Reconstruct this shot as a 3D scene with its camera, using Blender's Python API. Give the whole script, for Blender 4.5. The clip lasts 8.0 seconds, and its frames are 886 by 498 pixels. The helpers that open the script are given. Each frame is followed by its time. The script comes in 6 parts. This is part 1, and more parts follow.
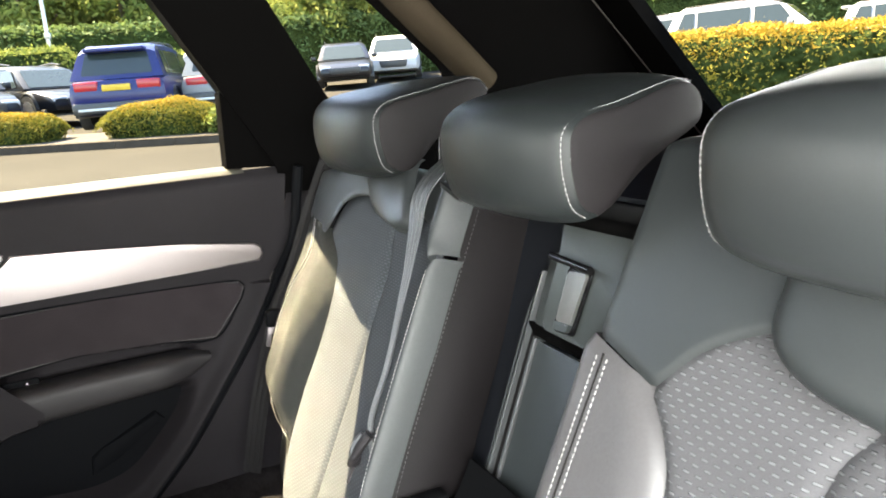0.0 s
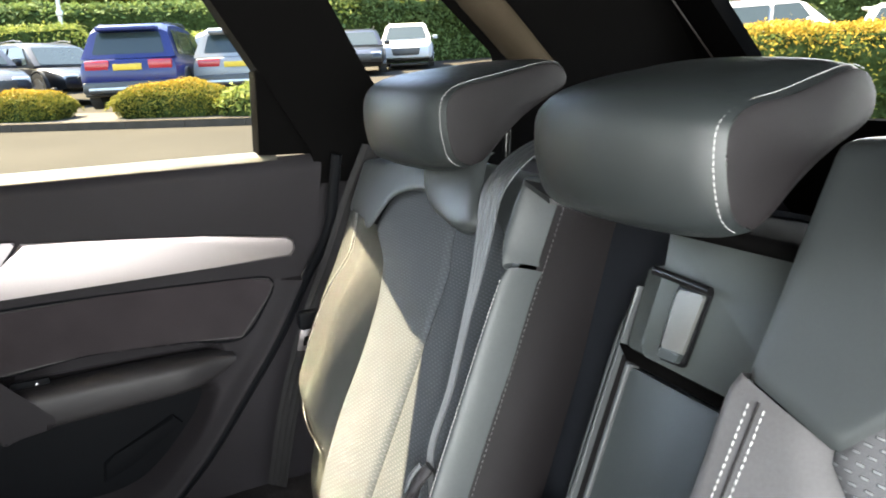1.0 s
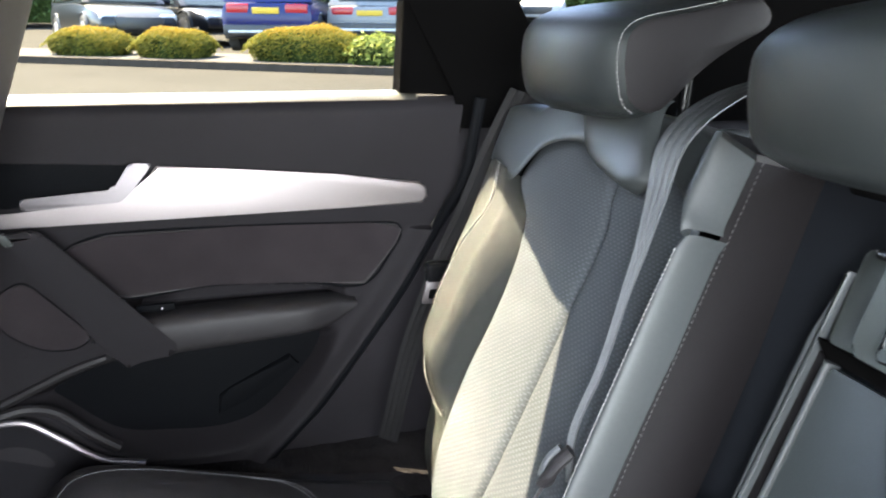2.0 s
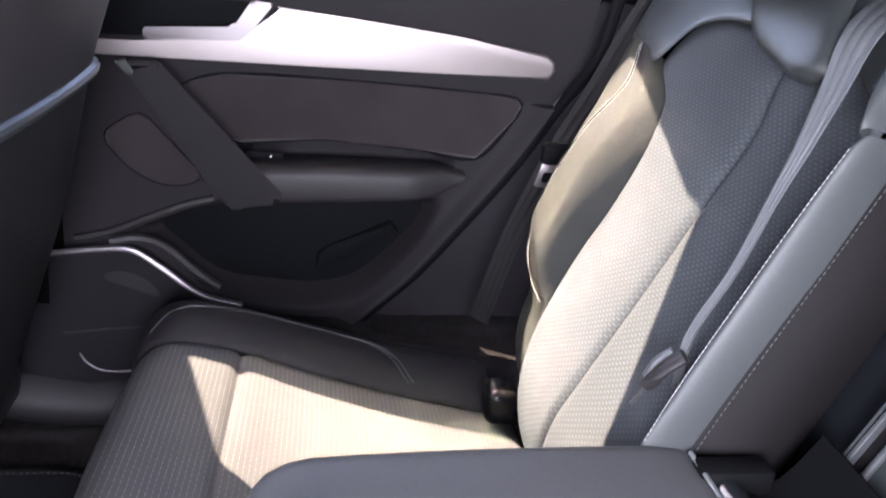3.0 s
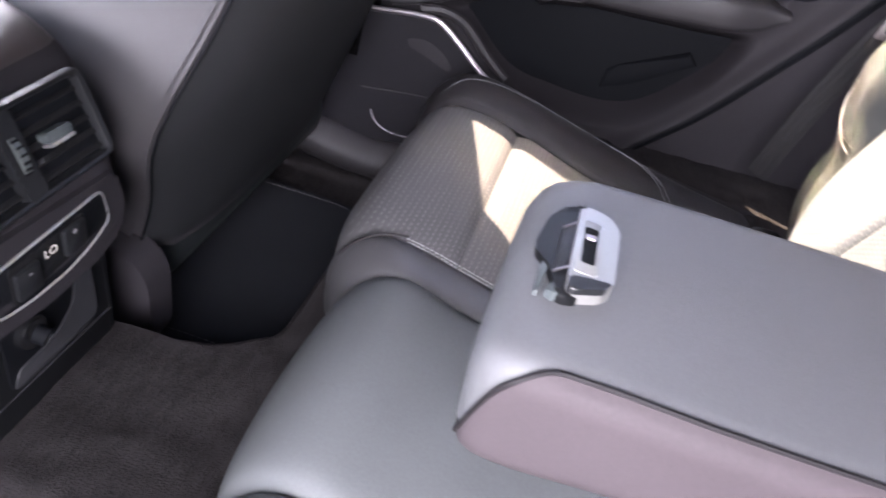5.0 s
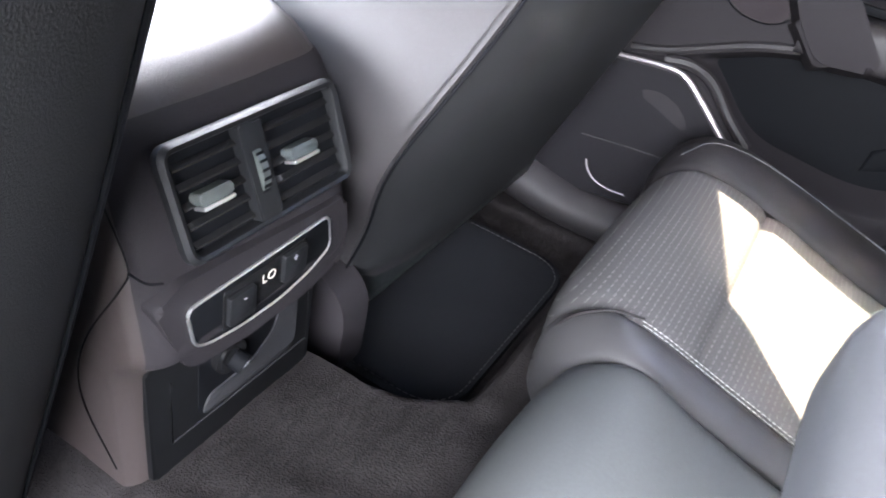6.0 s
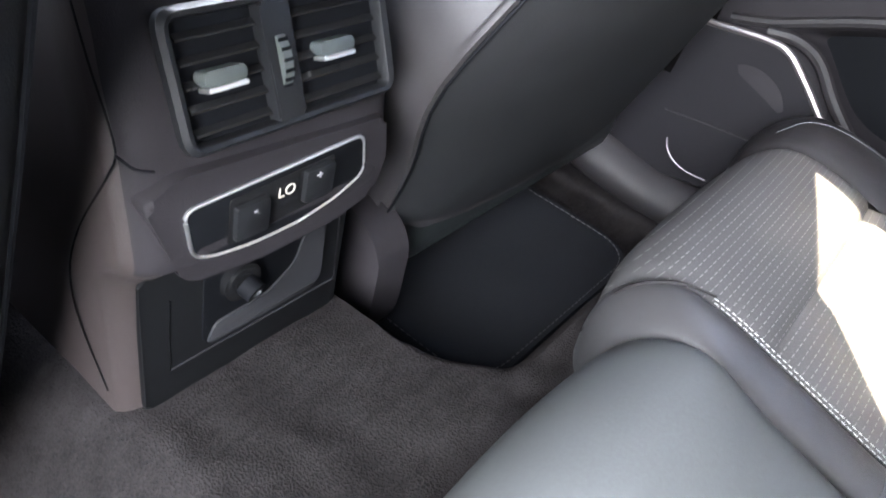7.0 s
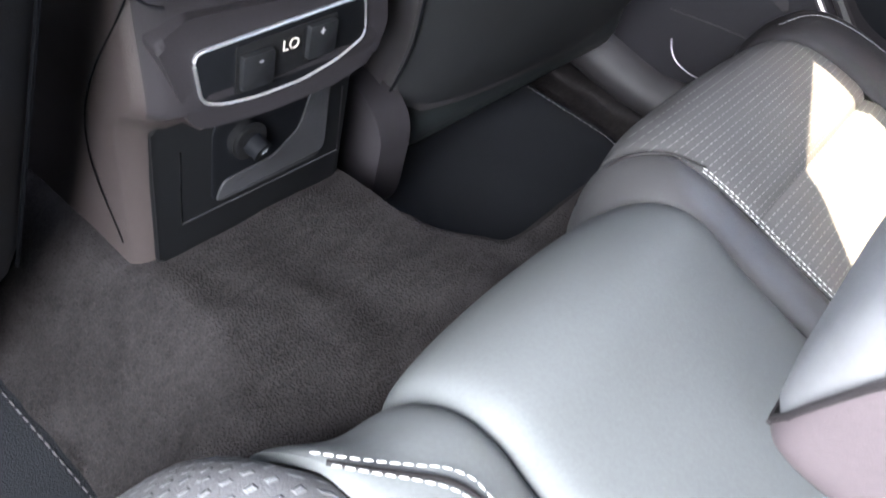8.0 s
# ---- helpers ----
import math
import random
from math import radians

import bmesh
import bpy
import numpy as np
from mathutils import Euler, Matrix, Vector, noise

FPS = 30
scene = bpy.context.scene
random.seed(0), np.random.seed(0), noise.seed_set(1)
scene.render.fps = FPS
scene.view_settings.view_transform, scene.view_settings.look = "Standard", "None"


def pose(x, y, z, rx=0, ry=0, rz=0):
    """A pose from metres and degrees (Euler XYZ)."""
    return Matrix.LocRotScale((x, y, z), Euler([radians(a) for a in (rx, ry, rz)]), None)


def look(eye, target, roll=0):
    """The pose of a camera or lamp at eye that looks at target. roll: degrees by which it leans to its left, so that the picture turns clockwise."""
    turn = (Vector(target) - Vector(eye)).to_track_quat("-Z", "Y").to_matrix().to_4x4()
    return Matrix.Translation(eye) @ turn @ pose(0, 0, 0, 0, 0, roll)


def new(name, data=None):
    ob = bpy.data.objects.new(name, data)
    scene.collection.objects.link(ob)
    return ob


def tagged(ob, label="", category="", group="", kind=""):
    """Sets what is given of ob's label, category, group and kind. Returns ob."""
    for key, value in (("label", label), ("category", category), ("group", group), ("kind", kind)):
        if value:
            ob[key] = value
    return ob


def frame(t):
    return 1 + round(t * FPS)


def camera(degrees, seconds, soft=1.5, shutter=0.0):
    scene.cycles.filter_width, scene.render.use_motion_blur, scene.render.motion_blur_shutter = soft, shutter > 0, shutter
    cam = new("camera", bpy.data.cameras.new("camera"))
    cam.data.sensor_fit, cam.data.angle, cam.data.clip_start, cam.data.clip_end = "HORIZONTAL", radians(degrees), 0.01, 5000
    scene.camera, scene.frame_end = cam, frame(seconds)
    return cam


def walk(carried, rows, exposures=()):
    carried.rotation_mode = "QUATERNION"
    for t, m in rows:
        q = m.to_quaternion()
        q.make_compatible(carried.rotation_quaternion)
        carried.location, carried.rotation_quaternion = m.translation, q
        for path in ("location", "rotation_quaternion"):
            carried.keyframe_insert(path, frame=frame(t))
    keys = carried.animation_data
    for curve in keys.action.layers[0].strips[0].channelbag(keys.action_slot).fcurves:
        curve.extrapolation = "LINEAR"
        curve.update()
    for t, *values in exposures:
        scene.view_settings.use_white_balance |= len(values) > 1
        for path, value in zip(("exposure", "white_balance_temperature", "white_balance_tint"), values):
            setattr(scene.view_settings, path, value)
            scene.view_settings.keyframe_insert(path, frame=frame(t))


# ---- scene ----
cam = camera(61.0, 8.0, soft=1.8, shutter=0.3)
PATH = [
    (0, (0.4053, -0.5556, 1.2754), (1.2530, 1.2031, 0.8416), -4.49),
    (0.5, (0.4016, -0.4820, 1.2654), (1.2616, 1.2689, 0.8242), -3.84),
    (1, (0.3907, -0.4243, 1.2710), (1.2234, 1.3355, 0.8130), -2.76),
    (1.5, (0.3887, -0.3758, 1.2539), (1.0881, 1.4340, 0.7688), -1.43),
    (1.7, (0.3867, -0.3581, 1.2493), (1.0311, 1.4671, 0.7460), -0.74),
    (2.8, (0.3756, -0.2894, 1.2127), (0.7005, 1.5287, 0.4451), 4.36),
    (3, (0.3749, -0.2892, 1.2042), (0.6721, 1.5063, 0.3748), 5.62),
    (3.5, (0.3911, -0.2995, 1.1725), (0.6194, 1.4338, 0.2011), 8.60),
    (4, (0.3986, -0.3152, 1.1514), (0.5431, 1.3572, 0.0642), 11.10),
    (4.5, (0.3856, -0.3400, 1.1235), (0.3918, 1.2909, -0.0341), 12.95),
    (5, (0.3414, -0.3527, 1.1128), (0.0952, 1.2418, -0.0690), 12.25),
    (5.2, (0.3176, -0.3441, 1.1079), (-0.0075, 1.2363, -0.0739), 12.96),
    (6.3, (0.2424, -0.2792, 1.0447), (-0.4801, 1.1721, -0.1265), 13.88),
    (6.5, (0.2410, -0.2677, 1.0317), (-0.5091, 1.1610, -0.1500), 14.51),
    (7, (0.2606, -0.2524, 0.9999), (-0.5181, 1.1237, -0.2248), 15.63),
    (7.5, (0.2768, -0.2644, 0.9907), (-0.4713, 1.0702, -0.2974), 16.78),
    (8, (0.2983, -0.2831, 0.9810), (-0.3919, 1.0091, -0.3806), 17.26),
]
walk(cam, [(t, look(e, a, r)) for t, e, a, r in PATH], ((0, 4.17, 7300, 10), (1.7, 4.24, 6700, 9), (3, 4.26, 6400, 25), (3.6, 4.54, 6350, 29), (5, 4.78, 6650, 26), (6.3, 5.60, 6650, 15), (8, 5.52, 6650, 14)))

# ---- light ----
SUN_TO = Vector((-0.70, 1.0, 1.68)).normalized()
world = bpy.data.worlds.new("sky")
scene.world = world
world.use_nodes = True
wn = world.node_tree.nodes
sky = wn.new("ShaderNodeTexSky")
sky.sky_type, sky.sun_disc = "NISHITA", False
sky.sun_elevation = math.asin(SUN_TO.z)
sky.sun_rotation = math.atan2(SUN_TO.x, SUN_TO.y)
world.node_tree.links.new(sky.outputs["Color"], wn["Background"].inputs["Color"])
wn["Background"].inputs["Strength"].default_value = 0.085
sun = new("sun", bpy.data.lights.new("sun", "SUN"))
sun.data.energy, sun.data.angle, sun.data.color = 3.75, radians(0.5), (1.0, 0.875, 0.63)
sun.matrix_basis = look((0, 0, 0), -SUN_TO)


def opening(name, at, to, wide, high, watts, color=(0.90, 0.955, 1.0)):
    """Skylight that comes in through an opening of the cabin."""
    ob = new(name, bpy.data.lights.new(name, "AREA"))
    ob.data.shape, ob.data.size, ob.data.size_y, ob.data.energy, ob.data.color = "RECTANGLE", wide, high, watts, color
    ob.matrix_basis = look(at, to)
    return ob


opening("door_opening_light", (0.42, -0.84, 1.20), (0.50, 0.0, 0.90), 0.90, 0.58, 6.8)
opening("front_window_light", (-0.45, -0.80, 1.30), (-0.1, 0.3, 0.80), 0.65, 0.34, 3.2)
opening("windscreen_light", (-1.28, 0.015, 1.28), (0.2, 0.015, 0.95), 1.45, 0.60, 1.7)
opening("rear_window_light", (1.46, 0.015, 1.34), (0.5, 0.015, 1.1), 1.0, 0.28, 1.0)
opening("far_front_window_light", (-0.56, 0.78, 1.33), (-0.40, 0.0, 1.0), 0.75, 0.32, 2.2)

# ---- materials ----


def mat(name, color, rough=0.5, metal=0.0, grain=0.0, size=400.0, vary=0.15, stain=6.0, coat=0.0, sheen=0.0, spec=0.5, crisp=0.4, relief=0.001):
    """A surface with colour that varies at two scales and a fine relief."""
    m = bpy.data.materials.new(name)
    m.use_nodes = True
    n, l = m.node_tree.nodes, m.node_tree.links
    b = n["Principled BSDF"]
    b.inputs["Roughness"].default_value = rough
    b.inputs["Metallic"].default_value = metal
    b.inputs["Coat Weight"].default_value = coat
    b.inputs["Sheen Weight"].default_value = sheen
    b.inputs["Specular IOR Level"].default_value = spec
    co = n.new("ShaderNodeTexCoord")
    big, fine = n.new("ShaderNodeTexNoise"), n.new("ShaderNodeTexNoise")
    big.inputs["Scale"].default_value, big.inputs["Detail"].default_value = stain, 3
    fine.inputs["Scale"].default_value, fine.inputs["Detail"].default_value = size, 2
    for t in (big, fine):
        l.new(co.outputs["Object"], t.inputs["Vector"])
    mix = n.new("ShaderNodeMath")
    mix.operation = "ADD"
    l.new(big.outputs["Fac"], mix.inputs[0])
    l.new(fine.outputs["Fac"], mix.inputs[1])
    ramp = n.new("ShaderNodeMapRange")
    ramp.inputs["From Min"].default_value, ramp.inputs["From Max"].default_value = 1 - crisp, 1 + crisp
    ramp.inputs["To Min"].default_value, ramp.inputs["To Max"].default_value = 1 - vary, 1 + vary
    l.new(mix.outputs[0], ramp.inputs["Value"])
    tint = n.new("ShaderNodeVectorMath")
    tint.operation = "SCALE"
    tint.inputs[0].default_value = color
    l.new(ramp.outputs[0], tint.inputs["Scale"])
    l.new(tint.outputs[0], b.inputs["Base Color"])
    if grain:
        bump = n.new("ShaderNodeBump")
        bump.inputs["Strength"].default_value, bump.inputs["Distance"].default_value = min(grain, 1.0), relief
        l.new(fine.outputs["Fac"], bump.inputs["Height"])
        l.new(bump.outputs[0], b.inputs["Normal"])
    return m


def napped(name, color, light):
    """Short-pile carpet: brushed light and dark patches, combed streaks and a fuzzy grain."""
    m = bpy.data.materials.new(name)
    m.use_nodes = True
    n, l = m.node_tree.nodes, m.node_tree.links
    b = n["Principled BSDF"]
    b.inputs["Roughness"].default_value, b.inputs["Specular IOR Level"].default_value = 1.0, 0.0
    co = n.new("ShaderNodeTexCoord")
    warp = n.new("ShaderNodeMapping")
    warp.inputs["Rotation"].default_value, warp.inputs["Scale"].default_value = (0, 0, 0.7), (1.0, 0.35, 1.0)
    l.new(co.outputs["Object"], warp.inputs["Vector"])
    total = None
    for scale, detail, bend, weight, source in ((9.0, 2, 1.6, 0.55, co.outputs["Object"]), (38.0, 4, 1.2, 0.45, warp.outputs[0]), (190.0, 3, 0.4, 0.50, warp.outputs[0]), (620.0, 2, 0.0, 0.95, co.outputs["Object"])):
        t = n.new("ShaderNodeTexNoise")
        t.inputs["Scale"].default_value, t.inputs["Detail"].default_value, t.inputs["Distortion"].default_value = scale, detail, bend
        l.new(source, t.inputs["Vector"])
        k = n.new("ShaderNodeMath")
        k.operation, k.inputs[1].default_value, k.inputs[2].default_value = "MULTIPLY_ADD", weight, -weight / 2
        l.new(t.outputs["Fac"], k.inputs[0])
        if total is None:
            total = k.outputs[0]
        else:
            a = n.new("ShaderNodeMath")
            l.new(total, a.inputs[0])
            l.new(k.outputs[0], a.inputs[1])
            total = a.outputs[0]
    ramp = n.new("ShaderNodeMapRange")
    ramp.inputs["From Min"].default_value, ramp.inputs["From Max"].default_value = -0.34, 0.40
    l.new(total, ramp.inputs["Value"])
    tint = n.new("ShaderNodeMix")
    tint.data_type = "RGBA"
    tint.inputs["A"].default_value, tint.inputs["B"].default_value = (*color, 1), (*light, 1)
    l.new(ramp.outputs[0], tint.inputs["Factor"])
    l.new(tint.outputs["Result"], b.inputs["Base Color"])
    bump = n.new("ShaderNodeBump")
    bump.inputs["Strength"].default_value, bump.inputs["Distance"].default_value = 0.9, 0.0022
    l.new(total, bump.inputs["Height"])
    l.new(bump.outputs[0], b.inputs["Normal"])
    return m


def leather(name, color, rough=0.42, cells=900.0, depth=0.25, spec=0.38):
    """Grained leather: small cells with creases between them."""
    m = mat(name, color, rough, vary=0.12, stain=9.0, spec=spec)
    n, l = m.node_tree.nodes, m.node_tree.links
    b = n["Principled BSDF"]
    co = n.new("ShaderNodeTexCoord")
    cell = n.new("ShaderNodeTexVoronoi")
    cell.feature = "DISTANCE_TO_EDGE"
    cell.inputs["Scale"].default_value = cells
    soft = n.new("ShaderNodeTexNoise")
    soft.inputs["Scale"].default_value, soft.inputs["Detail"].default_value = 35.0, 3
    l.new(co.outputs["Object"], cell.inputs["Vector"])
    l.new(co.outputs["Object"], soft.inputs["Vector"])
    cap = n.new("ShaderNodeMath")
    cap.operation = "MINIMUM"
    cap.inputs[1].default_value = 0.12
    l.new(cell.outputs["Distance"], cap.inputs[0])
    add = n.new("ShaderNodeMath")
    add.operation = "MULTIPLY_ADD"
    add.inputs[1].default_value = 3.0
    l.new(cap.outputs[0], add.inputs[0])
    l.new(soft.outputs["Fac"], add.inputs[2])
    bump = n.new("ShaderNodeBump")
    bump.inputs["Strength"].default_value, bump.inputs["Distance"].default_value = depth, 0.001
    l.new(add.outputs[0], bump.inputs["Height"])
    l.new(bump.outputs[0], b.inputs["Normal"])
    return m


def woven(name, dark, light, pitch, row, across, along, rough=0.85, thin=0.45, dash=0.75, lift=0.3):
    """Cloth with rows of thin raised dashes on a fine dark weave."""
    m = bpy.data.materials.new(name)
    m.use_nodes = True
    n, l = m.node_tree.nodes, m.node_tree.links
    b = n["Principled BSDF"]
    b.inputs["Roughness"].default_value = rough
    b.inputs["Specular IOR Level"].default_value = 0.08
    co = n.new("ShaderNodeTexCoord")

    def calc(op, first, second=None, third=None):
        k = n.new("ShaderNodeMath")
        k.operation = op
        for i, v in enumerate((first, second, third)):
            if v is None:
                continue
            if isinstance(v, (int, float)):
                k.inputs[i].default_value = v
            else:
                l.new(v, k.inputs[i])
        return k.outputs[0]

    def band(v, lo, hi):
        k = n.new("ShaderNodeMapRange")
        k.interpolation_type = "SMOOTHSTEP"
        for nm, x in (("From Min", lo), ("From Max", hi), ("To Min", 1.0), ("To Max", 0.0)):
            k.inputs[nm].default_value = x
        l.new(v, k.inputs["Value"])
        return k.outputs[0]

    dots = []
    for way, step in ((along, pitch), (across, row)):
        d = n.new("ShaderNodeVectorMath")
        d.operation = "DOT_PRODUCT"
        d.inputs[1].default_value = [v / step for v in Vector(way).normalized()]
        l.new(co.outputs["Object"], d.inputs[0])
        dots.append(d.outputs["Value"])
    shifted = calc("MULTIPLY_ADD", calc("FLOOR", calc("ADD", dots[1], 0.5)), 0.5, dots[0])
    row_line = band(calc("MULTIPLY", calc("ABSOLUTE", calc("SUBTRACT", calc("FRACT", calc("ADD", dots[1], 0.5)), 0.5)), 2.0), thin * 0.4, thin)
    dash_line = band(calc("MULTIPLY", calc("ABSOLUTE", calc("SUBTRACT", calc("FRACT", shifted), 0.5)), 2.0), dash - 0.2, dash)
    worn, fine = n.new("ShaderNodeTexNoise"), n.new("ShaderNodeTexNoise")
    worn.inputs["Scale"].default_value, worn.inputs["Detail"].default_value = 22.0, 4
    fine.inputs["Scale"].default_value, fine.inputs["Detail"].default_value = 1100.0, 2
    l.new(co.outputs["Object"], worn.inputs["Vector"])
    l.new(co.outputs["Object"], fine.inputs["Vector"])
    threads = calc("MULTIPLY", row_line, dash_line)
    fac = calc("ADD", calc("MULTIPLY", threads, calc("MULTIPLY_ADD", worn.outputs["Fac"], 1.1, 0.2)), calc("MULTIPLY", calc("SUBTRACT", fine.outputs["Fac"], 0.5), 0.7))
    mix = n.new("ShaderNodeMix")
    mix.data_type = "RGBA"
    mix.inputs["A"].default_value, mix.inputs["B"].default_value = (*dark, 1), (*light, 1)
    l.new(fac, mix.inputs["Factor"])
    l.new(mix.outputs["Result"], b.inputs["Base Color"])
    bump = n.new("ShaderNodeBump")
    bump.inputs["Strength"].default_value, bump.inputs["Distance"].default_value = lift, 0.001
    l.new(calc("ADD", threads, calc("MULTIPLY", fine.outputs["Fac"], 0.4)), bump.inputs["Height"])
    l.new(bump.outputs[0], b.inputs["Normal"])
    return m


M_leather = leather("leather", (0.0082, 0.0098, 0.0101), 0.38, spec=0.34)
# far inner bolster leather, the shaded tone of the seat leather
M_leather_far_shade = leather("leather_far_shade", (0.0160, 0.0186, 0.0196), 0.46, spec=0.28)
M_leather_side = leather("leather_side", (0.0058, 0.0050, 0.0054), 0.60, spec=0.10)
# bench flank leather, its shade put into a darker colour
M_leather_flank_shade = leather("leather_flank_shade", (0.0088, 0.0080, 0.0086), 0.55, spec=0.14)
M_leather_bolster = leather("leather_bolster", (0.0150, 0.0157, 0.0143), 0.66, 520, 0.9, spec=0.10)
M_leather_pad = leather("leather_pad", (0.0160, 0.0182, 0.0188), 0.40, 800, 0.15, spec=0.36)
# near inner bolster: same leather, colour raised for the door's light
M_leather_near_lit = leather("leather_near_lit", (0.046, 0.0444, 0.0456), 0.45, 800, 0.15, spec=0.28)
# bench leather in a shaded and a lit tone, as daylight falls on it
M_leather_bench_shade = leather("leather_bench_shade", (0.0215, 0.0210, 0.0218), 0.45, 800, 0.2, spec=0.28)
M_leather_bench_lit = leather("leather_bench_lit", (0.0400, 0.0425, 0.0432), 0.62, 800, 0.15, spec=0.10)
M_armrest = leather("armrest_leather", (0.0435, 0.0440, 0.0458), 0.58, 1000, 0.18, spec=0.20)
M_armrest_side = leather("armrest_side", (0.0245, 0.0198, 0.0214), 0.7, 1000, 0.2, spec=0.12)
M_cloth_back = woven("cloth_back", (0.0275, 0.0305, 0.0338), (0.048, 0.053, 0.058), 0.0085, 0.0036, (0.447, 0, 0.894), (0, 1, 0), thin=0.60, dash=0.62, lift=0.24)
M_cloth_seat = woven("cloth_seat", (0.0345, 0.0335, 0.0345), (0.098, 0.096, 0.095), 0.0078, 0.0058, (0.90, 0, -0.44), (0, 1, 0), thin=0.16, dash=0.72, lift=0.12)
# near seat cloth: coarser dashes, colour lightened for light from the open door
M_cloth_near_lit = woven("cloth_near_lit", (0.0420, 0.0420, 0.0445), (0.095, 0.096, 0.100), 0.0095, 0.0058, (0.447, 0, 0.894), (0, 1, 0), thin=0.42, dash=0.60, lift=1.0)
M_suede = mat("suede", (0.0165, 0.0135, 0.0148), 0.95, grain=0.6, size=1500, vary=0.3, stain=14, sheen=0.10, spec=0.03)
M_plastic = mat("soft_plastic", (0.0108, 0.0097, 0.0108), 0.60, grain=0.35, size=1400, spec=0.05)
M_plastic_warm = mat("warm_plastic", (0.0185, 0.0146, 0.0142), 0.46, grain=0.3, size=1300, spec=0.26)
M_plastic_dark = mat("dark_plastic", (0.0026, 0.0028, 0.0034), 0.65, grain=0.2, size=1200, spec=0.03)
M_gloss = mat("gloss_black", (0.004, 0.004, 0.0043), 0.24, spec=0.18)
M_satin = mat("satin_plastic", (0.0270, 0.0315, 0.0322), 0.38, grain=0.12, size=900, spec=0.24)
M_hatch = mat("hatch_plastic", (0.030, 0.034, 0.0325), 0.42, grain=0.15, size=1100, spec=0.22)
M_alu = mat("brushed_aluminium", (0.27, 0.240, 0.240), 0.45, metal=0.9, grain=0.1, size=700, vary=0.05)
M_strip = mat("satin_strip", (0.17, 0.155, 0.16), 0.45, metal=0.9, vary=0.05)
M_chrome = mat("satin_chrome", (0.80, 0.80, 0.80), 0.36, metal=1.0, vary=0.03)
M_thread = mat("white_thread", (0.21, 0.208, 0.203), 0.85, size=900)
M_thread_grey = mat("grey_thread", (0.095, 0.098, 0.104), 0.85, size=900)
M_thread_dim = mat("dim_thread", (0.034, 0.032, 0.033), 0.85, size=900)
M_carpet = napped("carpet", (0.0034, 0.0030, 0.0031), (0.0185, 0.0168, 0.0170))
M_mat = mat("mat_carpet", (0.0100, 0.0105, 0.0120), 1.0, grain=1.0, size=900, vary=0.25, spec=0.0)
M_belt = mat("belt_webbing", (0.050, 0.053, 0.057), 0.5, grain=0.6, size=1200)
M_belt_dark = mat("belt_webbing_dark", (0.007, 0.0066, 0.007), 0.6, spec=0.1, grain=0.6, size=1200)
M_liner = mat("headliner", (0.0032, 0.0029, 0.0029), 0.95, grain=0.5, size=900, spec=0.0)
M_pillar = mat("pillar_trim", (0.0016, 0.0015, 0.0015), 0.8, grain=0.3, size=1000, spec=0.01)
# tail pillar's edge, a brown lighter than the pillar to help its sunlit look
M_tail_lit = mat("pillar_edge_lit", (0.030, 0.0235, 0.0165), 0.9, grain=0.3, size=1000, spec=0.0)
M_niche = mat("niche_plastic", (0.0115, 0.0115, 0.0125), 0.45, grain=0.3, size=1300, spec=0.12)
M_piano = mat("piano_black", (0.0035, 0.0036, 0.0039), 0.34, spec=0.03)
M_frame = mat("frame_plastic", (0.0056, 0.0058, 0.0064), 0.45, grain=0.2, size=1300, spec=0.10)
# recess plate plastic, darkened to carry the shade of the hollow
M_hollow_shade = mat("hollow_shade", (0.0052, 0.0058, 0.0074), 0.55, grain=0.2, size=1000, spec=0.10)
M_ridge = mat("ridge_plastic", (0.040, 0.043, 0.0445), 0.45, grain=0.12, size=900, spec=0.25)
M_latch = mat("latch_metal", (0.105, 0.103, 0.098), 0.40, metal=0.35, grain=0.15, size=1200)
M_plastic_mid = mat("mid_plastic", (0.0118, 0.0108, 0.0116), 0.50, grain=0.35, size=1400, spec=0.18)
M_steel_trim = mat("grey_seal", (0.14, 0.14, 0.145), 0.5)
M_seat_rear = leather("seat_rear_leather", (0.0155, 0.0142, 0.0150), 0.46, spec=0.2)
M_seat_panel = mat("seat_panel", (0.0084, 0.0086, 0.0092), 0.50, grain=0.3, size=1200, spec=0.14)
M_ledge = mat("ledge_trim", (0.036, 0.034, 0.029), 0.45, grain=0.2, size=900, spec=0.3)
M_speaker = mat("speaker_plastic", (0.0074, 0.0069, 0.0080), 0.6, grain=0.5, size=1100, spec=0.05)
M_roller = mat("roller_plastic", (0.006, 0.007, 0.008), 0.20, spec=0.9)

# ---- building helpers ----


def thing(name, at, label, category, group="", kind=""):
    ob = new(name)
    ob.empty_display_size = 0.05
    ob.matrix_basis = Matrix.Translation(at)
    return tagged(ob, label, category, group, kind)


def part(name, bm, material, parent=None, label="", smooth=True, sharp=35):
    """Links a bmesh, in world coordinates, as one mesh object under a thing or a part."""
    bmesh.ops.recalc_face_normals(bm, faces=bm.faces)
    me = bpy.data.meshes.new(name)
    bm.to_mesh(me)
    bm.free()
    me.materials.append(material)
    if smooth:
        me.shade_smooth()
        me.set_sharp_from_angle(angle=radians(sharp))
    ob = new(name, me)
    if parent is not None:
        ob.parent = parent
        if parent.type == "EMPTY":
            ob.matrix_parent_inverse = parent.matrix_basis.inverted()
    return tagged(ob, label)


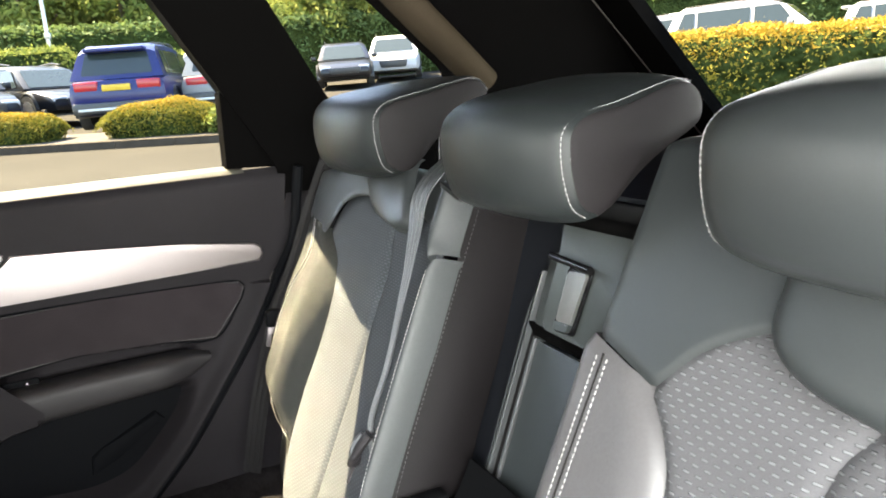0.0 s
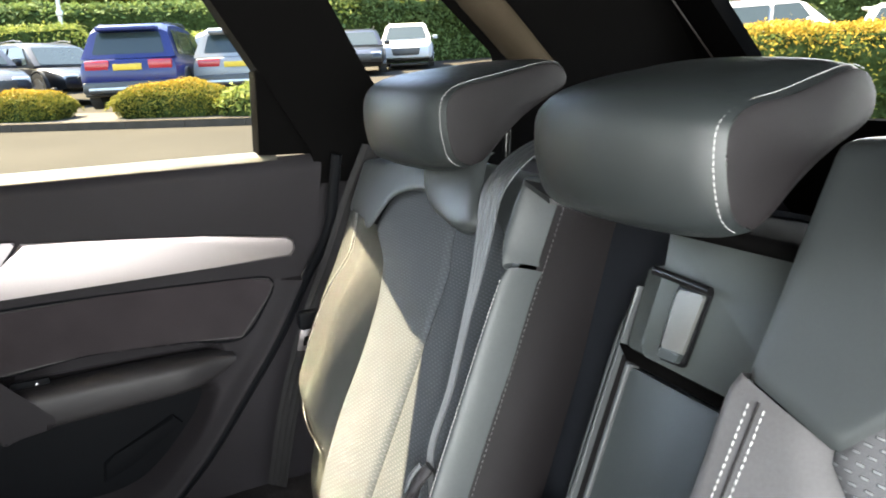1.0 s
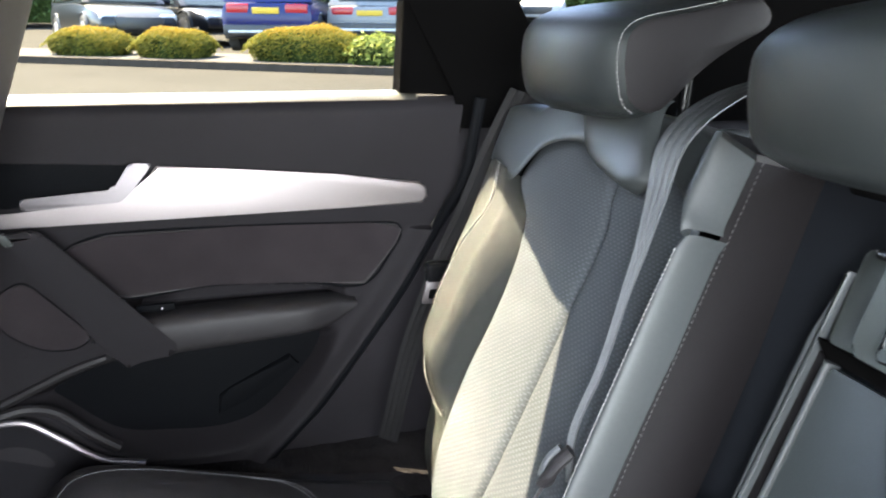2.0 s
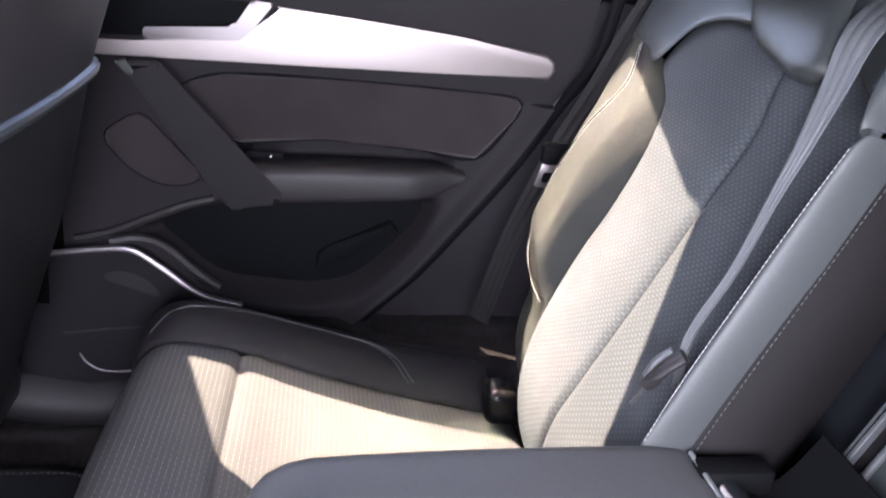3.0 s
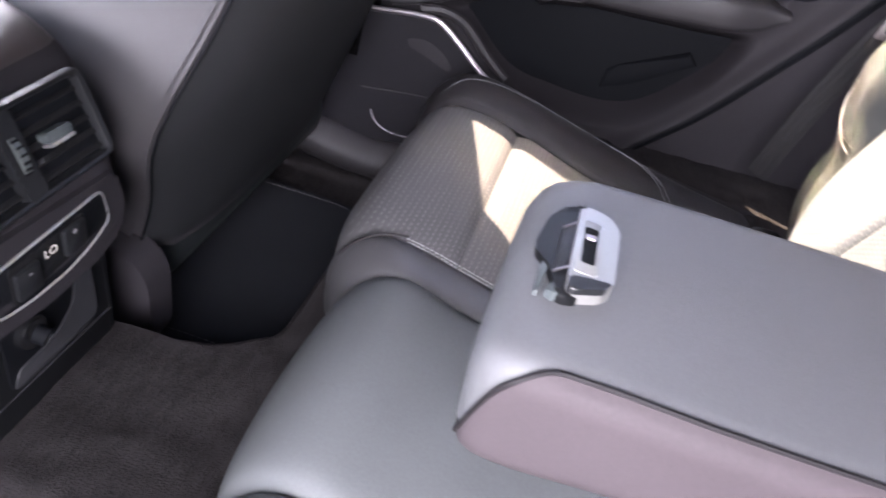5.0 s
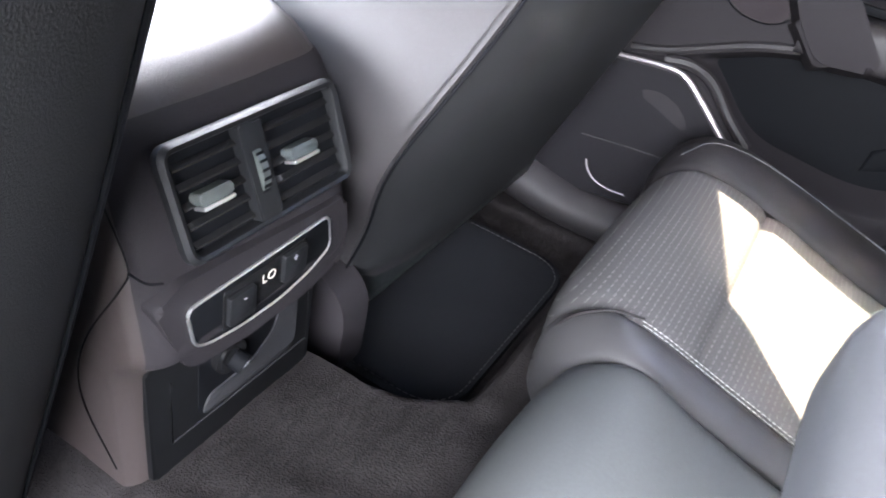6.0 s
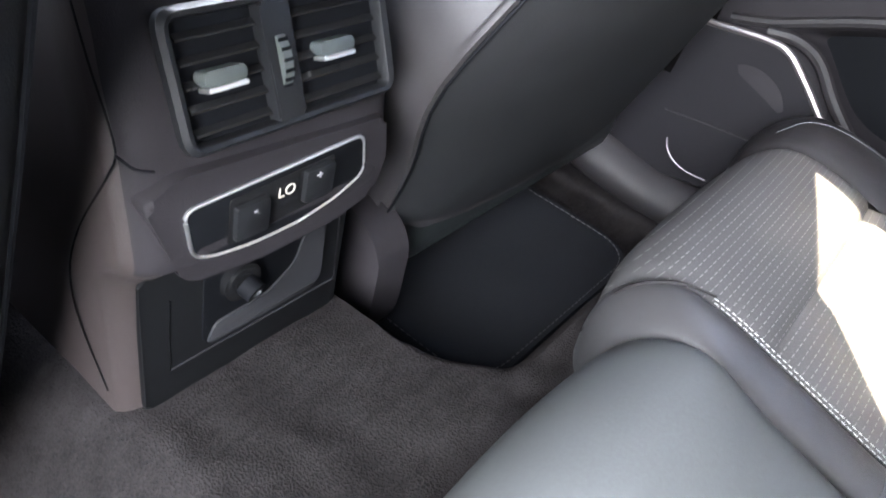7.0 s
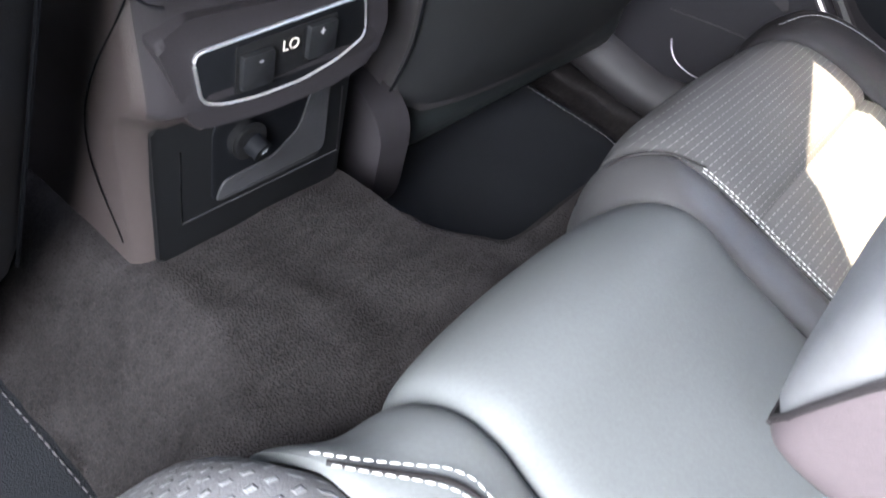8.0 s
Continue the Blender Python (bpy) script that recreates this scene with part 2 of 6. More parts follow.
def spline(xs, ys):
    """A smooth curve through few points, as a function."""
    xs, ys = list(xs), list(ys)
    if xs[0] > xs[-1]:
        xs, ys = xs[::-1], ys[::-1]
    m = [(ys[min(i + 1, len(ys) - 1)] - ys[max(i - 1, 0)]) / (xs[min(i + 1, len(xs) - 1)] - xs[max(i - 1, 0)]) for i in range(len(xs))]

    def at(x):
        x = min(max(x, xs[0]), xs[-1])
        i = max(0, min(len(xs) - 2, next((k for k in range(len(xs) - 1) if x <= xs[k + 1]), len(xs) - 2)))
        w = xs[i + 1] - xs[i]
        t = (x - xs[i]) / w
        return (2 * t**3 - 3 * t**2 + 1) * ys[i] + (t**3 - 2 * t**2 + t) * w * m[i] + (3 * t**2 - 2 * t**3) * ys[i + 1] + (t**3 - t**2) * w * m[i + 1]
    return at


def path(points, n):
    """n points evenly along a smooth curve through the given ones."""
    pts = [Vector(p) for p in points]
    d = [0.0]
    for a, b in zip(pts, pts[1:]):
        d.append(d[-1] + max((b - a).length, 1e-6))
    cs = [spline(d, [p[k] for p in pts]) for k in range(len(pts[0]))]
    return [Vector([c(d[-1] * i / (n - 1)) for c in cs]) for i in range(n)]


def sheet(fn, nu, nv, thick=0.0):
    """A grid over fn(u, v), with a back when thick."""
    bm = bmesh.new()
    vs = [[bm.verts.new(fn(i / nu, j / nv)) for j in range(nv + 1)] for i in range(nu + 1)]
    for i in range(nu):
        for j in range(nv):
            bm.faces.new((vs[i][j], vs[i + 1][j], vs[i + 1][j + 1], vs[i][j + 1]))
    if thick:
        bmesh.ops.recalc_face_normals(bm, faces=bm.faces)
        bmesh.ops.solidify(bm, geom=bm.faces[:], thickness=thick)
    return bm


def loft(rings, caps=True):
    """Skins closed rings of equal length."""
    bm = bmesh.new()
    rs = [[bm.verts.new(p) for p in r] for r in rings]
    k = len(rs[0])
    for a, b in zip(rs, rs[1:]):
        for i in range(k):
            bm.faces.new((a[i], a[(i + 1) % k], b[(i + 1) % k], b[i]))
    if caps:
        bm.faces.new(rs[0][::-1])
        bm.faces.new(rs[-1])
    return bm


def tube(points, radius, sides=8, flat=1.0, up=(0, 0, 1)):
    """A round or flattened rod along points."""
    pts = [Vector(p) for p in points]
    rings = []
    for i, p in enumerate(pts):
        d = (pts[min(i + 1, len(pts) - 1)] - pts[max(i - 1, 0)]).normalized()
        a = d.cross(Vector(up))
        a = a.normalized() if a.length > 1e-4 else d.orthogonal().normalized()
        b = d.cross(a)
        rings.append([p + a * radius * math.cos(2 * math.pi * k / sides) + b * radius * flat * math.sin(2 * math.pi * k / sides) for k in range(sides)])
    return loft(rings)


def box(lo, hi, r=0.004, seg=2):
    """A bevelled box between two corners."""
    bm = bmesh.new()
    bmesh.ops.create_cube(bm, size=1.0)
    for v in bm.verts:
        v.co = Vector([lo[k] + (v.co[k] + 0.5) * (hi[k] - lo[k]) for k in range(3)])
    if r:
        bmesh.ops.bevel(bm, geom=bm.edges[:], offset=r, segments=seg, profile=0.5, affect="EDGES")
    return bm


def prism(outline, fn, depth, r=0.003, seg=2):
    """A flat outline (a, b) set into space by fn(a, b, h), from h = 0 to depth, with bevelled rims."""
    bm = bmesh.new()
    lo = [bm.verts.new((a, b, 0)) for a, b in outline]
    hi = [bm.verts.new((a, b, depth)) for a, b in outline]
    k = len(lo)
    bm.faces.new(lo[::-1])
    top = bm.faces.new(hi)
    for i in range(k):
        bm.faces.new((lo[i], lo[(i + 1) % k], hi[(i + 1) % k], hi[i]))
    if r:
        bmesh.ops.bevel(bm, geom=list(top.edges), offset=r, segments=seg, profile=0.5, affect="EDGES")
    for v in bm.verts:
        v.co = fn(*v.co)
    return bm


def rounded(outline, r, n=5):
    """The outline with each corner rounded."""
    pts, out = [Vector(p) for p in outline], []
    k = len(pts)
    for i in range(k):
        p, a, b = pts[i], pts[i - 1], pts[(i + 1) % k]
        da, db = (a - p), (b - p)
        s = min(r, da.length * 0.45, db.length * 0.45)
        p0, p1 = p + da.normalized() * s, p + db.normalized() * s
        for j in range(n):
            t = j / (n - 1)
            out.append(tuple(p0 * (1 - t) ** 2 + p * 2 * t * (1 - t) + p1 * t * t))
    return out


def stitches(points, step=0.0075, length=0.0048, width=0.0011, lift=Vector((0, 0, 0)), height=0.0008):
    """Short threads in a row along a smooth curve."""
    pts = path(points, 160)
    bm, run, nxt = bmesh.new(), 0.0, 0.0
    for a, b in zip(pts, pts[1:]):
        seg = (b - a).length
        while nxt <= run + seg and seg > 0:
            c = a + (b - a) * ((nxt - run) / seg) + lift
            d = (b - a).normalized()
            s = d.orthogonal().normalized()
            q = d.cross(s)
            lo = [bm.verts.new(c + d * (e * length / 2) + (s * math.cos(w) + q * math.sin(w)) * width * k)
                  for e, k in ((-1, 0.6), (0, 1.0), (1, 0.6)) for w in [math.pi * 2 * j / 5 for j in range(5)]]
            for g in (0, 5):
                for j in range(5):
                    bm.faces.new((lo[g + j], lo[g + (j + 1) % 5], lo[g + 5 + (j + 1) % 5], lo[g + 5 + j]))
            bm.faces.new(lo[0:5][::-1])
            bm.faces.new(lo[10:15])
            nxt += step
        run += seg
    return bm


def edge_dip(u, v, w, h, r=0.006, depth=0.008):
    """How far a padded panel of w by h metres sinks at its seams."""
    return depth * (math.exp(-u * w / r) + math.exp(-(1 - u) * w / r) + math.exp(-v * h / r) + math.exp(-(1 - v) * h / r))

# ---- the car's shell ----


def wall_y(z):
    return 0.785 - 0.45 * (z - 1.15) if z > 1.15 else 0.785


def far_side(a, b, h):
    return Vector((a, wall_y(b) + 0.05 - h, b))


def near_side(a, b, h):
    return Vector((a, 0.03 - wall_y(b) - 0.05 + h, b))


def shell(name, outline, fn, material, label, category, depth=0.05, r=0.006, round_by=0.0):
    ob = part(name, prism(rounded(outline, round_by, 5) if round_by else outline, fn, depth, r), material)
    return tagged(ob, label, category, kind="structure")


door_rear = spline([0.40, 0.50, 0.59, 0.66, 0.75, 0.85, 0.95, 1.02, 1.15], [0.27, 0.345, 0.43, 0.50, 0.57, 0.64, 0.695, 0.726, 0.750])
BEHIND_DOOR = [(0.27, 0.30)] + [(door_rear(z) + 0.006, z) for z in (0.40, 0.50, 0.59, 0.66, 0.75, 0.85, 0.95, 1.02, 1.12)] + [(1.98, 1.12), (1.98, 0.30)]
C_PILLAR = [(0.735, 1.10), (0.735, 1.15), (0.652, 1.275), (0.550, 1.425), (0.485, 1.515), (0.67, 1.515), (0.715, 1.43), (0.825, 1.266), (0.90, 1.18), (0.94, 1.10)]
D_PILLAR = [(0.99, 1.10), (1.085, 1.26), (1.065, 1.30), (0.895, 1.43), (0.82, 1.525), (1.33, 1.525), (1.44, 1.38), (1.62, 1.14), (1.62, 1.10)]
for side, fn in (("far", far_side), ("near", near_side)):
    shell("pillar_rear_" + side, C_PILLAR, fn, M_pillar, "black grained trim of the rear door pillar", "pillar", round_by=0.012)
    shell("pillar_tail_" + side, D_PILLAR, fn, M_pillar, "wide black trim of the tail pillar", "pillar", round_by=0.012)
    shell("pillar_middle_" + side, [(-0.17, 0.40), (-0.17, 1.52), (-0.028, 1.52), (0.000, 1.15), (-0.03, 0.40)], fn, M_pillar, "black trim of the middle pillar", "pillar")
    shell("window_corner_" + side, [(0.648, 1.155), (0.642, 1.285), (0.655, 1.29), (0.742, 1.15)], fn, M_pillar, "black corner panel of the side window", "trim", depth=0.045, r=0.002)
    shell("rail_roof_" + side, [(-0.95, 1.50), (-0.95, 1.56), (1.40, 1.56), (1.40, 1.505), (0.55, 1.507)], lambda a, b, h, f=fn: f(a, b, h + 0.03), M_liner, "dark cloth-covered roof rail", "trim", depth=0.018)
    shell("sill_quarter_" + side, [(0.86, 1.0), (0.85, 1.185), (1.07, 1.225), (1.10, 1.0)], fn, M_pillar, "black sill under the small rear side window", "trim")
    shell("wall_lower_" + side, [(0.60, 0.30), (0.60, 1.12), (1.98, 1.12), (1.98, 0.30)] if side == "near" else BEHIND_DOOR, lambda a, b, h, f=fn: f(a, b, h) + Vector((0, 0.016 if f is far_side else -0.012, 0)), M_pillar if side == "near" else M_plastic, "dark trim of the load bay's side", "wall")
# rounded pillar edge, its sunlit tone put into the colour
edge_line = [(1.135, 1.27), (1.055, 1.335), (0.985, 1.39), (0.915, 1.45), (0.870, 1.50)]
tagged(part("trim_quarter_window", tube(path([(a, wall_y(b) - 0.004, b) for a, b in edge_line], 24), 0.034, 20, 0.8), M_tail_lit), "rounded tail pillar edge behind the small side window, lightened brown for sun", "trim", kind="structure")
shell("wall_front_near", [(-1.6, 0.30), (-1.6, 1.12), (-0.13, 1.15), (-0.13, 0.30)], near_side, M_plastic, "dark inner panel of the front door", "wall")
shell("wall_front_far", [(-1.6, 0.30), (-1.6, 1.12), (-0.13, 1.15), (-0.13, 0.30)], far_side, M_plastic, "dark inner panel of the front door", "wall")


def roof(u, v):
    y = -0.61 + 1.25 * v
    return Vector((-0.95 + 2.4 * u, y, 1.59 - 0.06 * abs((y - 0.015) / 0.625) ** 3))


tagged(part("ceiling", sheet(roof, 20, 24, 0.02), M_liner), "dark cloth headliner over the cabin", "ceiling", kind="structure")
tagged(part("wall_bulkhead", box((-1.66, -0.80, 0.30), (-1.60, 0.84, 1.02)), M_plastic_dark), "dark front bulkhead of the cabin", "wall", kind="structure")
tagged(part("floor_front", box((-1.62, -0.80, 0.38), (-0.72, 0.83, 0.424), 0.004), M_carpet), "dark carpeted floor under the front seats", "floor", kind="structure")
tagged(part("dashboard", prism(rounded([(-1.62, 0.62), (-1.62, 1.03), (-1.30, 1.02), (-1.16, 0.95), (-1.20, 0.70)], 0.05, 6), lambda a, b, h: Vector((a, -0.79 + h, b)), 1.61, 0.01), M_plastic), "plain dark dashboard across the front", "dashboard", kind="structure")
tagged(part("bonnet", sheet(lambda u, v: Vector((-1.62 - 0.95 * u, -0.84 + 1.71 * v, 1.04 - 0.16 * u - 0.45 * u ** 6 - 0.05 * abs(2 * v - 1) ** 4)), 20, 20, 0.02), M_frame), "dark closed front of the car", "bonnet", kind="structure")
# tailgate, with its window
tail = thing("tailgate", (1.6, 0.015, 0.6), "closed black-trimmed tailgate with a heated rear window", "tailgate")


def tail_pt(a, b, h):
    return Vector((1.37 + (1.40 - b) * 1.05 + h, a, b))


for nm, ol in (("side_trim", [(0.62, 1.08), (0.585, 1.42), (0.55, 1.57), (0.70, 1.57), (0.80, 1.08)]), ("side_trim", [(-0.57, 1.08), (-0.50, 1.42), (-0.50, 1.57), (-0.65, 1.57), (-0.77, 1.08)]),
               ("top_trim", [(-0.65, 1.40), (-0.65, 1.57), (0.68, 1.57), (0.68, 1.40)]), ("lower_panel", [(-0.83, 0.35), (-0.83, 1.155), (0.86, 1.155), (0.86, 0.35)])):
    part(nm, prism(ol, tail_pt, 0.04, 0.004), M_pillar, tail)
part("seal_line", tube([tail_pt(0.665, 1.12, -0.03), tail_pt(0.655, 1.25, -0.03), tail_pt(0.64, 1.44, -0.03)], 0.0016, 6), M_plastic_warm, tail)
tagged(part("load_floor", box((0.80, -0.76, 0.60), (1.75, 0.79, 0.64), 0.004), M_mat), "dark carpeted load bay floor", "floor", kind="structure")

# floor: tunnel, footwells, mat, sill


def floor_pt(u, v):
    x, y = -0.75 + 1.55 * u, -0.80 + 1.62 * v
    c = y - 0.012
    far = c > 0
    w = (0.088 if far else 0.085) + 0.036 * min(max((x - 0.03) / 0.08, 0), 1) ** 2
    t = min(max((abs(c) - w) / (0.045 if far else 0.13), 0), 1)
    t = t * t * (3 - 2 * t)
    b = min(max((0.128 - x) / 0.05, 0), 1)
    t *= b * b * (3 - 2 * b)
    top = 0.580 + 0.003 * math.sin(9 * x) + 0.004 * noise.noise(Vector((x * 11, y * 11, 3)))
    low = 0.42 if far else 0.455
    return Vector((x, y, top * (1 - t) + low * t + 0.002 * noise.noise(Vector((x * 40, y * 40, 0)))))


tagged(part("floor", sheet(floor_pt, 330, 340, 0.01), M_carpet), "grey-brown brushed carpet over the tunnel and footwells", "floor", kind="structure")


for name, lo, hi in (("far", 0.225, 0.595), ("near", -0.66, -0.168)):
    fm = thing("floor_mat", (-0.1, (lo + hi) / 2, 0.42), "black velour floor mat with a stitched edge", "floor mat", "floor mats")
    outline = rounded([(-0.42, lo), (-0.42, hi), (0.072 if name == "far" else 0.10, hi), (0.072 if name == "far" else 0.10, lo)], 0.06, 7)
    zf = 0.428 if name == "far" else 0.462
    part("mat_surface", prism(outline, lambda a, b, h, z=zf: Vector((a, b, z + h)), 0.010, 0.004), M_mat, fm)
    ring = [(a * 0.975 - 0.004, b + (0.010 if b < (lo + hi) / 2 else -0.010), zf + 0.0115) for a, b in outline]
    part("edge_stitching", stitches(ring + ring[:1], 0.009, 0.006, 0.0007), M_thread_dim, fm)

sill = thing("door_sill", (0.0, 0.78, 0.42), "black plastic sill cover beside the footwell", "sill trim", kind="structure")
part("cover", tube(path([(-0.17, 0.745, 0.475), (-0.08, 0.75, 0.455), (0.02, 0.755, 0.44), (0.14, 0.765, 0.44)], 20), 0.048, 16, 0.8), M_plastic_mid, sill)
part("end_cover", tube(path([(0.02, 0.756, 0.441), (0.20, 0.768, 0.44)], 10), 0.050, 16, 0.8), M_plastic_mid, sill)

# ---- far rear door ----
door = thing("rear_door", (0.2, 0.80, 0.45), "closed rear door with black panel, suede insert and aluminium trim", "car door")
lean = spline([0.40, 0.60, 0.78, 0.86, 0.95, 1.05, 1.12, 1.15], [0.775, 0.79, 0.795, 0.79, 0.783, 0.779, 0.781, 0.783])
pocket_up = spline([0.02, 0.10, 0.21, 0.40, 0.50, 0.56], [0.700, 0.735, 0.775, 0.785, 0.79, 0.80])
pocket_lo = spline([0.02, 0.10, 0.19, 0.25, 0.40, 0.50, 0.56], [0.70, 0.690, 0.615, 0.597, 0.60, 0.69, 0.79])


def ramp01(t):
    t = min(max(t, 0.0), 1.0)
    return t * t * (3 - 2 * t)


hollow_top = spline([0.23, 0.26, 0.34, 0.45, 0.56], [0.862, 0.872, 0.876, 0.870, 0.856])


def door_y(x, z):
    y = lean(z)
    if 0.02 < x < 0.56:
        y += 0.06 * ramp01((pocket_up(x) - z) / 0.035) * ramp01((z - pocket_lo(x)) / 0.045) * ramp01((x - 0.02) / 0.06) * ramp01((0.56 - x) / 0.05)
    y += 0.045 * ramp01((z - 0.832) / 0.010) * ramp01((hollow_top(x) - z) / 0.008) * ramp01((x - 0.235) / 0.02) * ramp01((0.562 - x) / 0.03)
    g = (door_rear(z) - x)
    y -= 0.020 * math.exp(-(g / 0.022) ** 2) if z < 0.95 else 0
    if z > 1.125:
        y += 0.03 * ((z - 1.125) / 0.025) ** 2 * 0.4
    return y


def D(x, z, h):
    """A place on the door's inner face, h in front of it."""
    return Vector((x, door_y(x, z) - h, z))


part("panel", sheet(lambda u, v: D(-0.40 + (door_rear(0.40 + 0.75 * v) + 0.40) * u, 0.40 + 0.75 * v, 0), 260, 240), M_plastic, door, "soft black door lining")
part("sill_ledge", sheet(lambda u, v: Vector((-0.40 + 1.075 * u, 0.780 + 0.046 * v, 1.150 + 0.008 * math.sin(v * math.pi * 0.6) - (0.004 if v == 0 else 0))), 40, 8), M_ledge, door, "smooth top ledge of the door")


def DT(base):
    """Sets an outline drawn on a plane at 0.78 onto the leaning door face."""
    def fn(a, b, h):
        y = lean(b) - base - h
        f = (y + 0.30) / 1.08
        return Vector((0.38 + (a - 0.38) * f, y, 1.215 + (b - 1.215) * f))
    return fn


alu = [(-0.38, 0.980), (0.10, 0.983), (0.30, 0.984), (0.55, 0.986), (0.682, 0.987), (0.690, 0.998), (0.688, 1.012), (0.676, 1.021), (0.55, 1.038), (0.40, 1.052), (0.297, 1.061), (0.264, 1.024), (0.245, 1.010), (0.10, 1.003), (-0.38, 0.998)]
part("aluminium_trim", prism(alu, DT(-0.002), 0.016, 0.004, 3), M_alu, door, "brushed aluminium trim strip")
# flat dark plate imitates the shaded hollow behind the handle
part("handle_recess", prism(rounded([(0.05, 1.008), (0.245, 1.014), (0.285, 1.062), (0.05, 1.075)], 0.01), DT(-0.004), 0.008, 0.002), M_plastic_dark, door, "dark plate standing for the shade behind the release handle")
part("release_handle", prism(rounded([(0.12, 1.006), (0.246, 1.012), (0.262, 1.026), (0.292, 1.064), (0.262, 1.066), (0.238, 1.030), (0.12, 1.022)], 0.006), DT(0.006), 0.014, 0.003, 3), M_strip, door, "satin metal release handle")
insert = [(0.150, 0.935), (0.180, 0.955), (0.226, 0.967), (0.40, 0.967), (0.60, 0.960), (0.640, 0.956), (0.648, 0.945), (0.640, 0.925), (0.588, 0.862), (0.50, 0.872), (0.36, 0.880), (0.240, 0.870), (0.20, 0.885)]
part("suede_insert", prism(insert, DT(0.0), 0.007, 0.005, 3), M_suede, door, "dark suede insert")
part("insert_seam", tube(path([DT(0.002)(a, b, 0) for a, b in insert + insert[:1]], 120), 0.0022, 6), M_plastic_dark, door)
low_ins = [(0.052, 0.872), (0.108, 0.910), (0.190, 0.815), (0.165, 0.800), (0.126, 0.801), (0.085, 0.825)]
part("lower_insert", prism(rounded(low_ins, 0.02), DT(0.0), 0.006, 0.004, 3), M_suede, door)
part("insert_seam", tube(path([DT(0.002)(a, b, 0) for a, b in rounded(low_ins, 0.02) + rounded(low_ins, 0.02)[:1]], 90), 0.0022, 6), M_plastic_dark, door)
# armrest with the hollow behind it


def arm_sec(u):
    x = 0.205 + 0.368 * u
    zt = spline([0, 0.1, 0.5, 0.9, 1.0], [0.838, 0.842, 0.848, 0.846, 0.838])(u)
    zb = spline([0, 0.2, 0.6, 0.9, 1.0], [0.778, 0.786, 0.794, 0.806, 0.828])(u)
    out = 0.034 * (1 - 0.75 * ramp01((u - 0.75) / 0.25)) * (0.3 + 0.7 * ramp01(u / 0.15))
    y0 = 0.815
    ring = []
    for k in range(28):
        w = 2 * math.pi * k / 28
        c, s = math.cos(w), math.sin(w)
        ring.append(Vector((x, y0 - 0.02 - out / 2 - (out / 2 + 0.02) * math.copysign(abs(c) ** 0.5, c), (zt + zb) / 2 + (zt - zb) / 2 * math.copysign(abs(s) ** 0.5, s))))
    return ring


part("armrest", loft([arm_sec(i / 24) for i in range(25)]), M_plastic_mid, door, "soft dark door armrest")
part("lock_pin", tube([(0.287, 0.775, 0.853), (0.287, 0.765, 0.855)], 0.0016, 8), M_strip, door)
part("switch_plate", box((0.252, 0.768, 0.850), (0.305, 0.776, 0.861), 0.003), M_plastic_dark, door)
grip = [(0.086, 0.973), (0.135, 0.980), (0.152, 0.962), (0.306, 0.788), (0.296, 0.775), (0.240, 0.768), (0.224, 0.775), (0.190, 0.812)]
part("pull_handle", prism(rounded(grip, 0.012), DT(0.0), 0.056, 0.010, 4), M_plastic, door, "slanting grab handle")
part("handle_end", prism(rounded([(0.080, 0.974), (0.094, 0.978), (0.106, 0.960), (0.096, 0.957)], 0.003), DT(0.048), 0.010, 0.003), M_hatch, door, "satin end of the grab handle")
part("pull_handle_base", prism(rounded([(0.186, 0.808), (0.205, 0.822), (0.252, 0.770), (0.232, 0.762)], 0.004), DT(0.0), 0.052, 0.004), M_plastic, door)
# loudspeaker with its bright frame
spk = [(-0.16, 0.672), (-0.04, 0.682), (0.055, 0.693), (0.085, 0.690), (0.120, 0.665), (0.18, 0.617), (0.24, 0.600), (0.19, 0.52), (0.10, 0.470), (-0.02, 0.45), (-0.16, 0.45)]
speaker = part("speaker_panel", prism(rounded(spk, 0.012), DT(0.012), 0.022, 0.006, 3), M_speaker, door, "black loudspeaker panel")
part("bright_strip", tube(path([DT(0.037)(a, b + 0.002, 0) for a, b in spk[:7]], 60), 0.0048, 8), M_strip, speaker, "satin chrome strip")
part("lower_strip", tube(path([(0.0, 0.749, 0.530), (0.008, 0.748, 0.515), (0.024, 0.748, 0.503), (0.048, 0.748, 0.498), (0.075, 0.748, 0.500)], 20), 0.0014, 8), M_strip, speaker)
part("grille", prism([(0.06 + 0.062 * math.cos(w / 24 * 6.2832), 0.595 + 0.062 * math.sin(w / 24 * 6.2832)) for w in range(24)], DT(0.033), 0.0015, 0.0006), M_plastic, speaker)
part("panel_seam", tube([(-0.02, 0.7475, 0.567), (0.05, 0.7475, 0.576), (0.12, 0.7485, 0.582)], 0.0010, 6), M_plastic_mid, speaker)
well = [(x, pocket_up(x) - 0.008) for x in (0.10, 0.15, 0.21, 0.30, 0.40, 0.50)] + [(0.525, 0.765), (0.50, 0.715)] + [(x, pocket_lo(x) + 0.010) for x in (0.47, 0.40, 0.32, 0.25, 0.20, 0.15)]
# near-black sheet and divider give the pocket its shade by colour
part("map_pocket", prism(rounded(well, 0.012, 4), lambda a, b, h: Vector((a, lean(b) + 0.048 - h, b)), 0.004, 0.001), M_plastic_dark, door, "map pocket's back sheet, coloured dark as its shade")
part("pocket_lip", tube(path([(x, door_y(x, pocket_up(x) + 0.004) - 0.003, pocket_up(x) + 0.004) for x in (0.0, 0.05, 0.10, 0.16, 0.22)], 30), 0.007, 8), M_plastic_mid, door)
